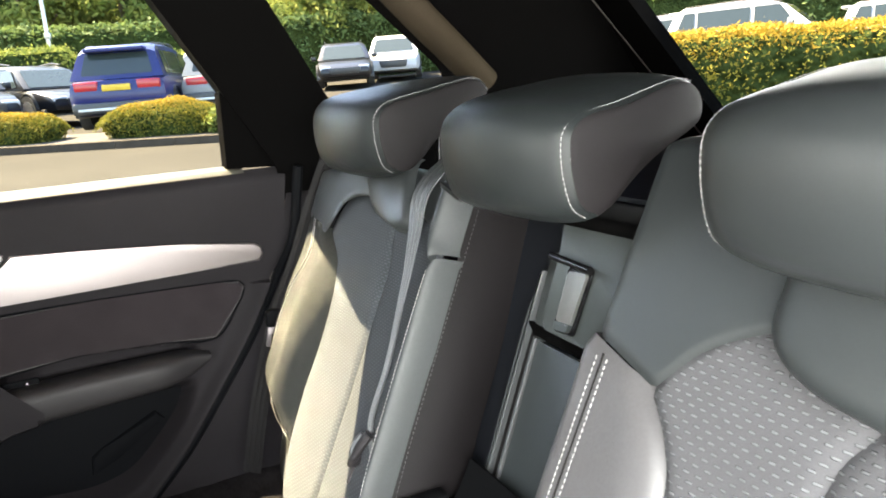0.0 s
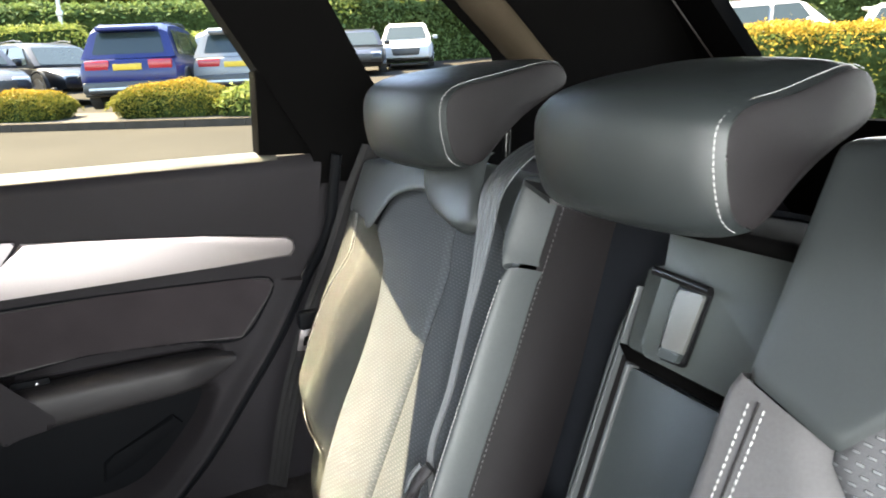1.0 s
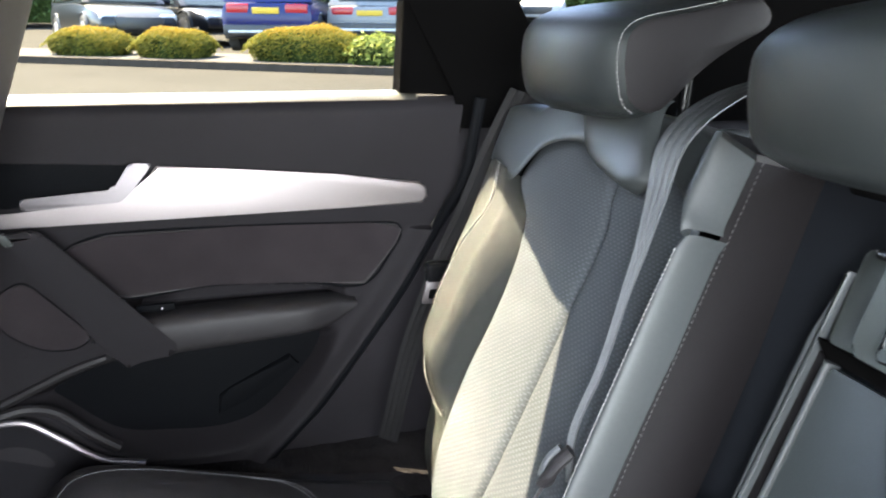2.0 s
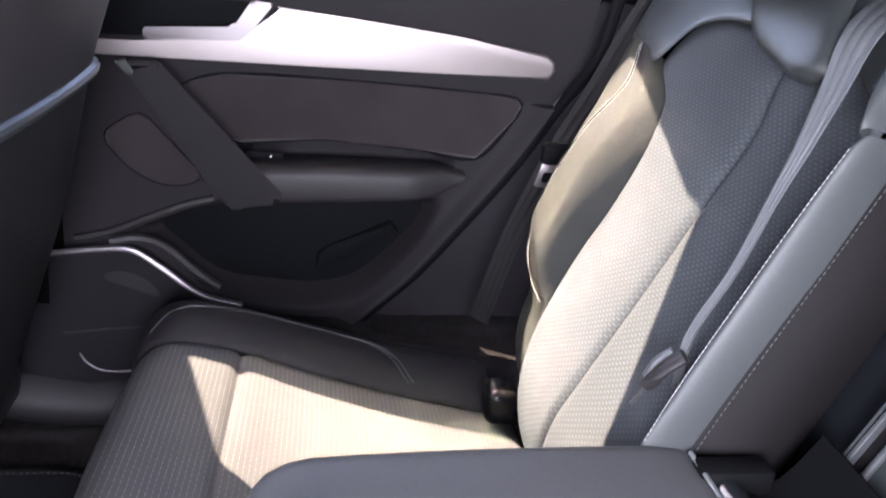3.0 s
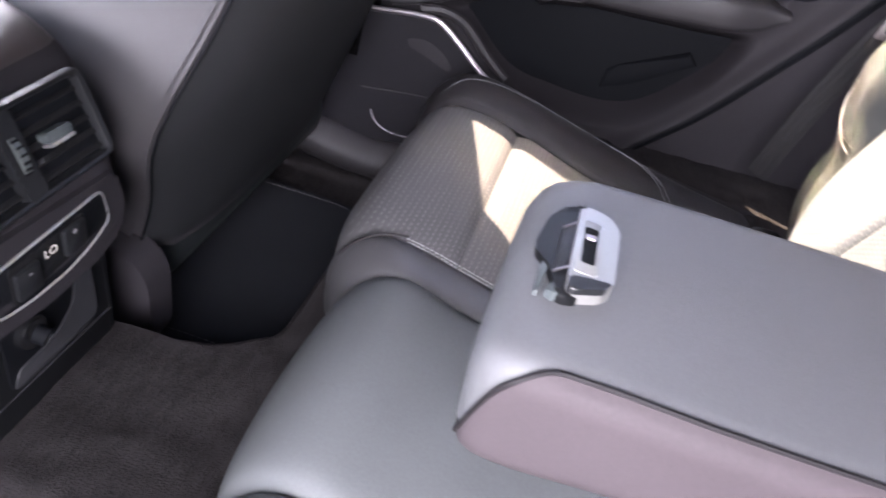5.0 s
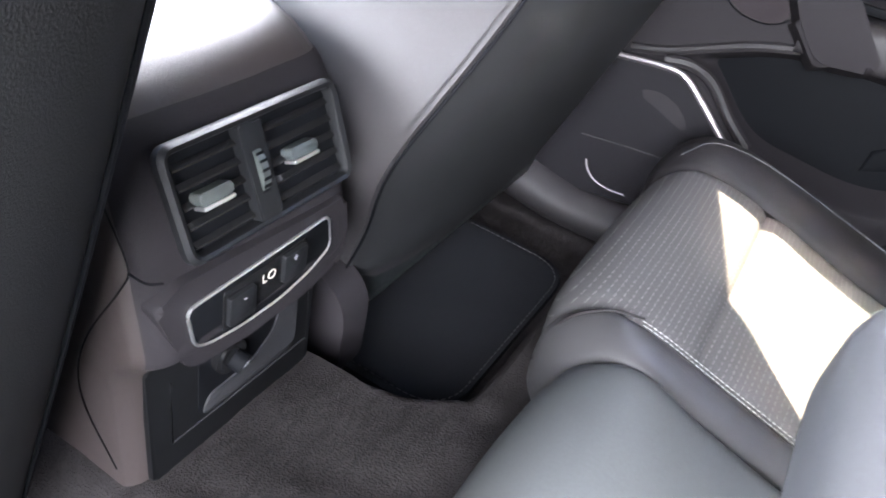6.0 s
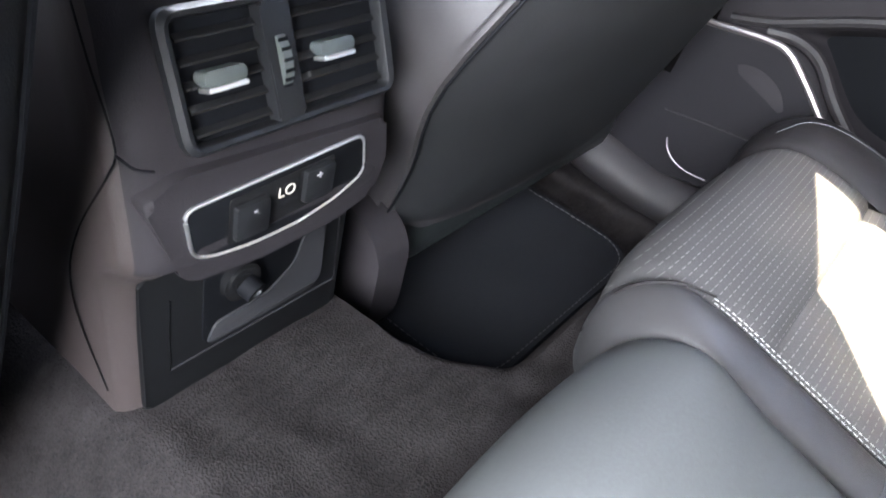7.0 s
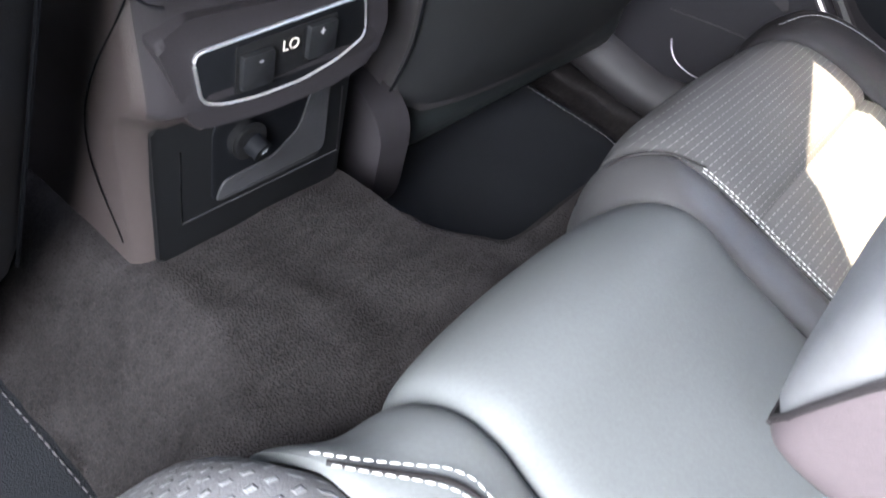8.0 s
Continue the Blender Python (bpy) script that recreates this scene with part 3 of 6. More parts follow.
part("pocket_lip", tube(path([(0.055, 0.768, 0.712), (0.09, 0.775, 0.715), (0.125, 0.785, 0.700), (0.165, 0.79, 0.660), (0.205, 0.79, 0.628)], 30), 0.008, 8), M_plastic_mid, door)
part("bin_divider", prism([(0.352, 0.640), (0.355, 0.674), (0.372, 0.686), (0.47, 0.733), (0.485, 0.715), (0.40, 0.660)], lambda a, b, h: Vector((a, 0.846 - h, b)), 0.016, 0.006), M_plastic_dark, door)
part("door_seal", tube(path([(door_rear(z) + 0.012, lean(z) - 0.0 if z < 1.0 else 0.752 - (z - 1.0) * 0.06, z) for z in (0.42, 0.50, 0.59, 0.66, 0.75, 0.85, 0.95, 1.02, 1.08, 1.15)], 60), 0.009, 10), M_plastic_dark, door)
glass = bpy.data.materials.new("window_glass")
glass.use_nodes = True
gb = glass.node_tree.nodes["Principled BSDF"]
gb.inputs["Transmission Weight"].default_value, gb.inputs["Roughness"].default_value, gb.inputs["IOR"].default_value = 1.0, 0.0, 1.05
gb.inputs["Base Color"].default_value = (0.93, 0.96, 0.94, 1)
pane = part("window_pane", prism([(0.02, 1.10), (0.02, 1.47), (0.55, 1.47), (0.66, 1.27), (0.66, 1.10)], lambda a, b, h: Vector((a, wall_y(b) + 0.045 - h, b)), 0.004, 0), glass, door, "clear door window")
pane.visible_shadow = False

# ---- rear seats ----
BN = Vector((-0.894, 0, 0.447))


def flip(y, near):
    return 0.03 - y if near else y


def BK(y, z, h, near=False):
    """A place on the seat backs: across, height, and h in front of the mean plane; the foot tucks in under the lumbar roll."""
    return Vector((0.2285 + 0.5 * z + 0.08 * (max(0.76 - z, 0) / 0.14) ** 2, flip(y, near), z)) + BN * h


fab_l = spline([0.60, 0.66, 0.70, 0.73, 0.78, 0.85, 0.915, 0.975, 1.01, 1.03, 1.058, 1.13], [0.36, 0.385, 0.405, 0.420, 0.447, 0.464, 0.466, 0.478, 0.496, 0.515, 0.570, 0.62])
fab_r = spline([0.60, 0.66, 0.75, 0.83, 0.89, 0.96, 1.02, 1.055, 1.075, 1.13], [0.140, 0.144, 0.154, 0.165, 0.175, 0.184, 0.191, 0.194, 0.195, 0.197])
in_edge = spline([0.60, 0.66, 0.83, 0.94, 1.06, 1.147, 1.19], [0.128, 0.134, 0.151, 0.164, 0.181, 0.190, 0.192])
seam_m = spline([0.60, 0.66, 0.74, 0.87, 0.97, 1.05, 1.08, 1.13], [0.300, 0.305, 0.312, 0.320, 0.328, 0.336, 0.354, 0.360])
outer = spline([0.60, 0.66, 0.72, 0.80, 0.87, 0.95, 1.07, 1.17], [0.525, 0.545, 0.565, 0.597, 0.622, 0.646, 0.683, 0.702])
fab_top_near = spline([0.205, 0.235, 0.28, 0.34, 0.38, 0.46, 0.50, 0.54, 0.565, 0.585], [1.050, 1.082, 1.105, 1.118, 1.122, 1.122, 1.112, 1.093, 1.072, 1.050])
fab_top_far = spline([0.19, 0.235, 0.27, 0.34, 0.45, 0.488, 0.526, 0.545, 0.568, 0.585], [1.080, 1.104, 1.114, 1.118, 1.118, 1.113, 1.100, 1.083, 1.060, 1.052])
fab_n = spline([0.60, 0.95, 1.0, 1.03, 1.046, 1.13], [0.245, 0.240, 0.234, 0.215, 0.198, 0.198])


def shoulder_foot(y, near):
    """Where the shoulder panel begins, across the seat."""
    if y > 0.585:
        return 1.052 + 0.014 * ramp01((y - 0.585) / 0.05)
    if not near:
        return fab_top_far(y)
    return fab_top_near(y) if y > 0.205 else 1.050 + 0.022 * (0.205 - y) / 0.09


def back_panel(L, R, zb, zt, h, nu=24, nv=40, near=False, dip=0.006, r=0.0045):
    def fn(u, v):
        z0, z1 = zb(u), zt(u)
        z = z0 + (z1 - z0) * v
        y = L(z) + (R(z) - L(z)) * u
        return BK(y, z, h(u, v) - edge_dip(u, v, abs(R(z) - L(z)), (z1 - z0) * 1.118, r, dip), near)
    return sheet(fn, nu, nv)


def headrest(parent, y0, y1, dx=0.0, dz=0.0, near=False, posts=True, front=0.024, crown=0.010, short=False):
    """A padded head restraint that reaches back over the seat; side panels, seams and posts are its pieces."""
    front_line = [(0.762, 1.154), (0.744, 1.166), (0.736, 1.190), (0.734, 1.216), (0.738, 1.240), (0.751, 1.256), (0.773, 1.264), (0.80, 1.268)]
    if short:
        rear_line = [(0.83, 1.271), (0.858, 1.271), (0.877, 1.264), (0.888, 1.248), (0.886, 1.231), (0.870, 1.220), (0.848, 1.210), (0.822, 1.196), (0.798, 1.179), (0.778, 1.162)]
    else:
        rear_line = [(0.85, 1.272), (0.888, 1.273), (0.904, 1.267), (0.911, 1.254), (0.904, 1.243), (0.876, 1.229), (0.845, 1.211), (0.818, 1.190), (0.795, 1.168), (0.778, 1.156)]
    prof = path(front_line + rear_line + front_line[:1], 57)[:-1]
    cx, cz = 0.815, 1.222

    def at(p, k, s):
        """A point of the profile, shrunk by k, at s across: the top is crowned and the front bulges in the middle."""
        m = 1 - (2 * s - 1) ** 2
        return (cx + (p.x - cx) * k - front * m * ramp01((0.80 - p.x) / 0.06) + dx, cz + (p.y - cz) * k + dz - crown * ramp01((p.y - 1.215) / 0.06) * (1 - m) * ramp01((0.90 - p.x) / 0.12))

    rings = []
    n = 26
    for i in range(n + 1):
        s = i / n
        y = y0 + (y1 - y0) * s
        e = min(s, 1 - s) * abs(y1 - y0)
        k = 1 - 0.13 * math.exp(-e / 0.016)
        ring = []
        for p in prof:
            x, z = at(p, k, s)
            ring.append(Vector((x, flip(y, near), z)))
        rings.append(ring)
    # near headrest takes a lighter leather to imitate its closeness to the door light
    hr = part("headrest", loft(rings, caps=False), M_leather_pad if near else M_leather, parent, "padded leather headrest")
    for y, sg in ((y0, -1), (y1, 1)):
        e = 0.0 if sg < 0 else 1.0
        mid_pt = Vector((cx + dx, 0, cz + dz - crown * 0.4))
        ins = []
        for q in (1.0, 0.97, 0.9, 0.75, 0.5, 0.2):
            ring = []
            for p in prof:
                x, z = at(p, 0.865, e)
                ring.append(Vector((mid_pt.x + (x - mid_pt.x) * q, flip(y + sg * 0.009 * (1 - q) ** 0.7 + sg * 0.0005, near), mid_pt.z + (z - mid_pt.z) * q)))
            ins.append(ring)
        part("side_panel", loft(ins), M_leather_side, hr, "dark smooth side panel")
        line = []
        for p in prof[1:33]:
            x, z = at(p, 0.905, e)
            line.append(Vector((x, flip(y - sg * 0.0055, near), z)))
        out = [q + (q - Vector((cx + dx, q.y, cz + dz))).normalized() * 0.0020 for q in line]
        part("seam_stitching", stitches(out, 0.0044, 0.0031, 0.00045), M_thread, hr)
        part("piping", tube([q + Vector((0, sg * 0.004 * (-1 if near else 1), 0)) - (q - Vector((cx + dx, q.y, cz + dz))).normalized() * 0.004 for q in line], 0.0018, 6), M_leather_side, hr)
    if posts:
        for f in (0.28, 0.72):
            y = y0 + (y1 - y0) * f
            part("post", tube([(0.850 + dx, flip(y, near), 1.10), (0.858 + dx, flip(y, near), 1.225 + dz)], 0.006, 12), M_gloss, hr)
    return hr


def seat_back(near):
    st = thing("rear_car_seat", (0.60, flip(0.40, near), 0.66), "reclined outer rear seat back in dark leather and woven cloth" if not near else "outer rear seat back in dark leather, lightened for door light, with woven cloth centre", "car seat", "rear seats")
    # padded core
    prof = rounded([(-0.062, 0.62), (-0.062, 1.16), (-0.065, 1.175), (-0.095, 1.165), (-0.105, 0.62)], 0.02, 5)
    rings = []
    for i in range(13):
        s = i / 12
        k = 1 - 0.12 * (abs(2 * s - 1) ** 8)
        rings.append([BK((0.134 if near else in_edge(b) + 0.014) + (outer(b) - 0.015 - (0.134 if near else in_edge(b) + 0.014)) * s, 0.9 + (b - 0.9) * (1 - 0.02 * (abs(2 * s - 1) ** 6)), -0.05 + (a + 0.05) * k, near) for a, b in prof])
    part("core", loft(rings), M_leather_side, st)
    fab_top = fab_top_near if near else fab_top_far
    part("cloth_centre", back_panel(fab_l, seam_m, lambda u: 0.615, lambda u: fab_top(0.575 - 0.215 * u) + 0.010, lambda u, v: 0.004 * (1 - u) ** 2, 24, 56, near), M_cloth_near_lit if near else M_cloth_back, st, "woven grey cloth centre panel")
    part("cloth_centre", back_panel(seam_m, fab_n if near else fab_r, lambda u: 0.615, lambda u: fab_top(0.360 - 0.160 * u) + 0.010, lambda u, v: 0.008 * u ** 2, 18, 56, near), M_cloth_near_lit if near else M_cloth_back, st, "woven grey cloth centre panel")

    def side_h(u, v):
        """The bolster's section: a slanting wall up from the cloth, a broad crest, and a fall to the outside; its lower end rolls under."""
        z = 0.61 + 0.452 * v
        high = 0.041 * (1 - 0.62 * ramp01((z - 0.93) / 0.13))
        crest = 0.21
        up = math.sin(math.pi / 2 * min(u / crest, 1)) ** 0.95
        high *= 1 - 0.95 * ramp01((0.842 + 0.022 * u - z) / 0.070)
        return high * up * (1 - 1.1 * ramp01((u - 0.45) / 0.72)) + 0.004 * ramp01(u / 0.4) * ramp01((z - 0.9) / 0.1) - 0.034 * ramp01(u / 0.12) * ramp01((0.800 + 0.012 * u - z) / 0.06)

    part("outer_bolster", back_panel(fab_l, outer, lambda u: 0.612, lambda u: 1.062 + 0.012 * u, side_h, 40, 60, near, 0.004), M_leather_bolster, st, "grained leather side bolster")
    for off in (0.0, 0.045):
        line = []
        for u, z in ((0.34, 1.066), (0.40, 1.02), (0.50, 0.965), (0.66, 0.90), (0.86, 0.845), (0.90, 0.812), (0.76, 0.796), (0.42, 0.787), (0.10, 0.790)):
            u = max(u - off, 0.02)
            z += off * 0.16 * ramp01((0.86 - z) / 0.04)
            line.append(BK(fab_l(z) + (outer(z) - fab_l(z)) * u, z, side_h(u, (z - 0.61) / 0.452) + 0.0012, near))
        part("bolster_stitching", stitches(line, 0.0048, 0.0034, 0.00055), M_thread, st)
        if off:
            part("bolster_seam", tube(path([q + Vector((0, 0.003 * (-1 if near else 1), 0)) for q in line], 60), 0.0011, 6), M_leather_side, st)
    if near:
        inner, fr = (lambda z: 0.118 + 0.010 * ramp01((0.98 - z) / 0.2)), fab_n
        in_h = lambda u, v: 0.016 * math.sin(math.pi / 2 * min(0.3 + u * 2.2, 1.0)) - 0.016 * ramp01((u - 0.88) / 0.12) ** 1.5
        # lighter leather copy stands in for light from the near door
        part("inner_bolster", back_panel(fr, inner, lambda u: 0.615, lambda u: shoulder_foot(0.198 - 0.080 * u, True) - 0.0005, in_h, 24, 44, near), M_leather_near_lit, st, "smooth leather inner bolster")
    else:
        inner, fr = in_edge, fab_r
        in_h = lambda u, v: 0.021 * math.sin(math.pi / 2 * min(0.25 + u * 3.0, 1.0)) - 0.034 * (1 - math.sqrt(max(0.0, 1 - ramp01((u - 0.15) / 0.85) ** 2)))
        part("inner_bolster", back_panel(fr, inner, lambda u: 0.615, lambda u: 1.068 + 0.014 * u, in_h, 24, 44, near, 0.003, 0.002), M_leather_far_shade, st, "smooth leather inner bolster")
        block_l = spline([1.06, 1.08, 1.098, 1.14, 1.20], [0.190, 0.196, 0.207, 0.2126, 0.213])
        part("upper_bolster", back_panel(block_l, inner, lambda u: 1.071 + 0.014 * u, lambda u: 1.172, lambda u, v: in_h(u, v) + 0.006 - 0.05 * ramp01((v - 0.8) / 0.25), 24, 26, near, 0.003, 0.003), M_leather_far_shade, st, "smooth leather block beside the belt")
    part("shoulder_panel", back_panel(lambda z: outer(z) - 0.004, lambda z: 0.119 if near else 0.200, lambda u: shoulder_foot(outer(1.07) + ((0.119 if near else 0.200) - outer(1.07)) * u, near), lambda u: (1.238 if near else 1.182) - 0.012 * (2 * u - 1) ** 4, lambda u, v: 0.010 - 0.105 * ramp01((v - (0.84 if near else 0.62)) / (0.32 if near else 0.42)) ** 1.4 + 0.006 * math.sin(math.pi * u) - (0.016 * ramp01((u - 0.972) / 0.028) if near else 0), 90, 34, near, 0.003, 0.003), M_leather_pad, st, "smooth leather shoulder panel")
    if near:
        half = lambda z: 0.088 * math.sqrt(max(0.0, 1 - (max(1.118 - z, 0) / 0.042) ** 2.4)) + 0.002
        pad_l, pad_r, foot = (lambda z: 0.372 + half(z)), (lambda z: 0.372 - half(z)), 1.0765
    else:
        pad_l = spline([1.089, 1.092, 1.096, 1.102, 1.117, 1.145, 1.18], [0.304, 0.325, 0.350, 0.378, 0.414, 0.447, 0.468])
        pad_r = spline([1.089, 1.092, 1.096, 1.102, 1.117, 1.145, 1.18], [0.300, 0.285, 0.277, 0.272, 0.276, 0.296, 0.312])
        foot = 1.0895
    part("headrest_pad", back_panel(pad_l, pad_r, lambda u: foot, lambda u: 1.176, lambda u, v: 0.027 + 0.006 * math.sin(math.pi * u), 28, 32, near, 0.009, 0.006), M_leather_pad, st, "smooth leather flap under the headrest")
    # side wall towards the middle
    side_y = (lambda z: 0.119 + 0.010 * ramp01((0.98 - z) / 0.2)) if near else in_edge
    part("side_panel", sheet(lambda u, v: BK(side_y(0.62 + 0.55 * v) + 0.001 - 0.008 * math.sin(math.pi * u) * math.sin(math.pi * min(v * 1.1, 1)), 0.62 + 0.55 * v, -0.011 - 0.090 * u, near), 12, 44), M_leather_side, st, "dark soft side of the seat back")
    part("side_stitching", stitches([BK(side_y(z) - 0.0022, z, -0.0165, near) for z in (0.70, 0.85, 1.0, 1.15)], 0.0055, 0.0032, 0.0005), M_thread_dim, st)
    for dy, dh in ((0.0022, 0.0190), (0.0055, 0.0215)) if not near else ():
        part("inner_stitching", stitches([BK(fab_r(z) - dy, z, dh, near) for z in (0.70, 0.85, 0.95, 1.02, 1.062)], 0.0046, 0.0033, 0.0005), M_thread, st)
    for yy in (0.145, 0.157) if near else ():
        part("inner_stitching", stitches([BK(yy, z, 0.0168, near) for z in (0.72, 0.85, 0.95, 1.054)], 0.0050, 0.0034, 0.0006), M_thread, st)
    if near:
        part("inner_seam", tube([BK(0.151, z, 0.0160, near) for z in (0.70, 0.85, 0.95, 1.058)], 0.0011, 6), M_leather_side, st)
    if near:
        headrest(st, 0.247, 0.500, near=True, front=0.018, short=True)
    else:
        headrest(st, 0.300, 0.530, dz=0.008)
    return st


seat_back(False)
seat_back(True)

# middle section: frame, hatch and headrest
mid = thing("middle_car_seat", (0.80, 0.015, 0.66), "black plastic middle section behind the folded armrest", "car seat")


def HT(y, z, h):
    return Vector((0.404 + 0.4 * z, y, z)) + Vector((-0.928, 0, 0.371)) * h


# plate coloured navy-black in place of shade in the recess
part("back_plate", sheet(lambda u, v: HT(0.20 - 0.32 * u, 0.66 + 0.50 * v, -0.052), 4, 8, 0.02), M_hollow_shade, mid, "recess behind the armrest, its shade put into the colour")
part("upper_block", prism(rounded([(0.078, 1.130), (0.070, 1.094), (0.069, 1.020), (-0.10, 1.016), (-0.10, 1.124)], 0.008), lambda a, b, h: HT(a, b, -0.018 + h), 0.020, 0.004, 3), M_hatch, mid, "smooth dark plastic block with the latch")
part("block_flank", prism(rounded([(0.106, 1.090), (0.101, 1.019), (0.069, 1.020), (0.070, 1.098)], 0.003), lambda a, b, h: HT(a, b, -0.022 + h - 0.25 * max(a - 0.07, 0)), 0.016, 0.003), M_hatch, mid)
# solid black strip drawn where the gap under the block lies in shade
part("gap_shade_strip", prism([(0.112, 1.020), (0.094, 1.0085), (-0.031, 1.006), (-0.10, 1.004), (-0.10, 1.018), (-0.031, 1.0155)], lambda a, b, h: HT(a, b, -0.020 + h), 0.009, 0.0006), M_pillar, mid, "black strip for the shade in the gap under the block")
part("channel", prism([(0.110, 1.012), (0.094, 1.004), (0.090, 0.70), (0.112, 0.70)], lambda a, b, h: HT(a, b, -0.026 + h), 0.008, 0.001), M_leather_side, mid)
part("ridge", prism([(0.1085, 1.072), (0.1125, 1.072), (0.1165, 1.018), (0.1165, 0.70), (0.1080, 0.70), (0.1080, 1.018)], lambda a, b, h: HT(a, b, -0.026 + h), 0.015, 0.0036, 4), M_ridge, mid)
part("ridge", prism([(0.0905, 1.006), (0.0965, 1.007), (0.0945, 0.70), (0.0885, 0.70)], lambda a, b, h: HT(a, b, -0.026 + h), 0.014, 0.0028, 4), M_ridge, mid)
part("lower_panel", prism(rounded([(0.090, 0.70), (0.092, 1.004), (-0.10, 1.000), (-0.10, 0.70)], 0.004), lambda a, b, h: HT(a, b, -0.026 + h), 0.010, 0.004), M_satin, mid)
part("belt_guide", loft([[Vector((0.752, 0.160, 1.172 - d)), Vector((0.752, 0.118, 1.160 - d)), Vector((0.802, 0.088, 1.149 - d)), Vector((0.802, 0.120, 1.158 - d))] for d in (0.0, 0.005)]), M_frame, mid, "plastic guide beside the headrest")
latch = part("latch_recess", prism(rounded([(0.045, 1.023), (0.046, 1.086), (0.008, 1.088), (0.012, 1.024)], 0.005), lambda a, b, h: HT(a, b, 0.000 + h), 0.005, 0.002), M_gloss, mid, "glossy black latch surround")
part("latch_tongue", prism(rounded([(0.040, 1.032), (0.041, 1.080), (0.012, 1.082), (0.016, 1.033)], 0.003), lambda a, b, h: HT(a, b, 0.0035 + h), 0.005, 0.002), M_latch, latch, "pale metal latch tongue")
part("latch_foot", prism(rounded([(0.040, 1.025), (0.040, 1.033), (0.016, 1.034), (0.018, 1.026)], 0.002), lambda a, b, h: HT(a, b, 0.004 + h), 0.006, 0.002), M_satin, latch)
part("latch_bar", tube([HT(0.072, 1.089, 0.010), HT(0.040, 1.088, 0.013), HT(0.004, 1.086, 0.012)], 0.0040, 12), M_gloss, mid, "glossy black latch bar")
# bar takes black trim colour to stand for the shaded gap here
part("top_bar", box((0.822, -0.085, 1.130), (0.90, 0.105, 1.144), 0.006, 3), M_pillar, mid, "top edge, coloured black for the shade under the headrest")
headrest(mid, -0.086, 0.126, posts=False, front=0.020, crown=0.016, short=True)

# ---- rear bench cushion ----
CP = path([(0.185, 0.44), (0.163, 0.50), (0.150, 0.56), (0.146, 0.615), (0.156, 0.652), (0.184, 0.679), (0.218, 0.683), (0.27, 0.671), (0.36, 0.646), (0.48, 0.620), (0.60, 0.602), (0.70, 0.592)], 161)


def cq(x):
    """The profile's parameter where its upper side reaches x."""
    i = next(k for k in range(60, 161) if CP[k].x >= x)
    return i / 160


def cf(x):
    """The same between the profile's points, without steps."""
    i = next(k for k in range(48, 161) if CP[k].x >= x)
    return (i - (CP[i].x - x) / max(CP[i].x - CP[i - 1].x, 1e-6)) / 160


def CU(y, q, h, near=False):
    t = min(max(q, 0), 1) * 160
    i = min(int(t), 159)
    p = CP[i] + (CP[i + 1] - CP[i]) * (t - i)
    d = (CP[min(i + 2, 160)] - CP[max(i - 1, 0)]).normalized()
    back = (-0.014 * ramp01((0.30 - p.x) / 0.12) * ramp01((y - 0.19) / 0.10) if not near else -0.012 * ramp01((0.30 - p.x) / 0.12) * ramp01((y - 0.13) / 0.06)) + 0.036 * ramp01((0.30 - p.x) / 0.12) * ramp01((0.205 - abs(y - 0.015)) / 0.075)
    return Vector((p.x - d.y * h + back, flip(y, near), p.y + d.x * h))


def cushion_panel(L, R, q0, q1, h, nu=24, nv=40, near=False, dip=0.007, r=0.005):
    def fn(u, v):
        q = q0 + (q1 - q0) * v
        y = L(q) + (R(q) - L(q)) * u
        return CU(y, q, h(u, v) - edge_dip(u, v, abs(R(q) - L(q)), (q1 - q0) * 0.80, r, dip), near)
    return sheet(fn, nu, nv)


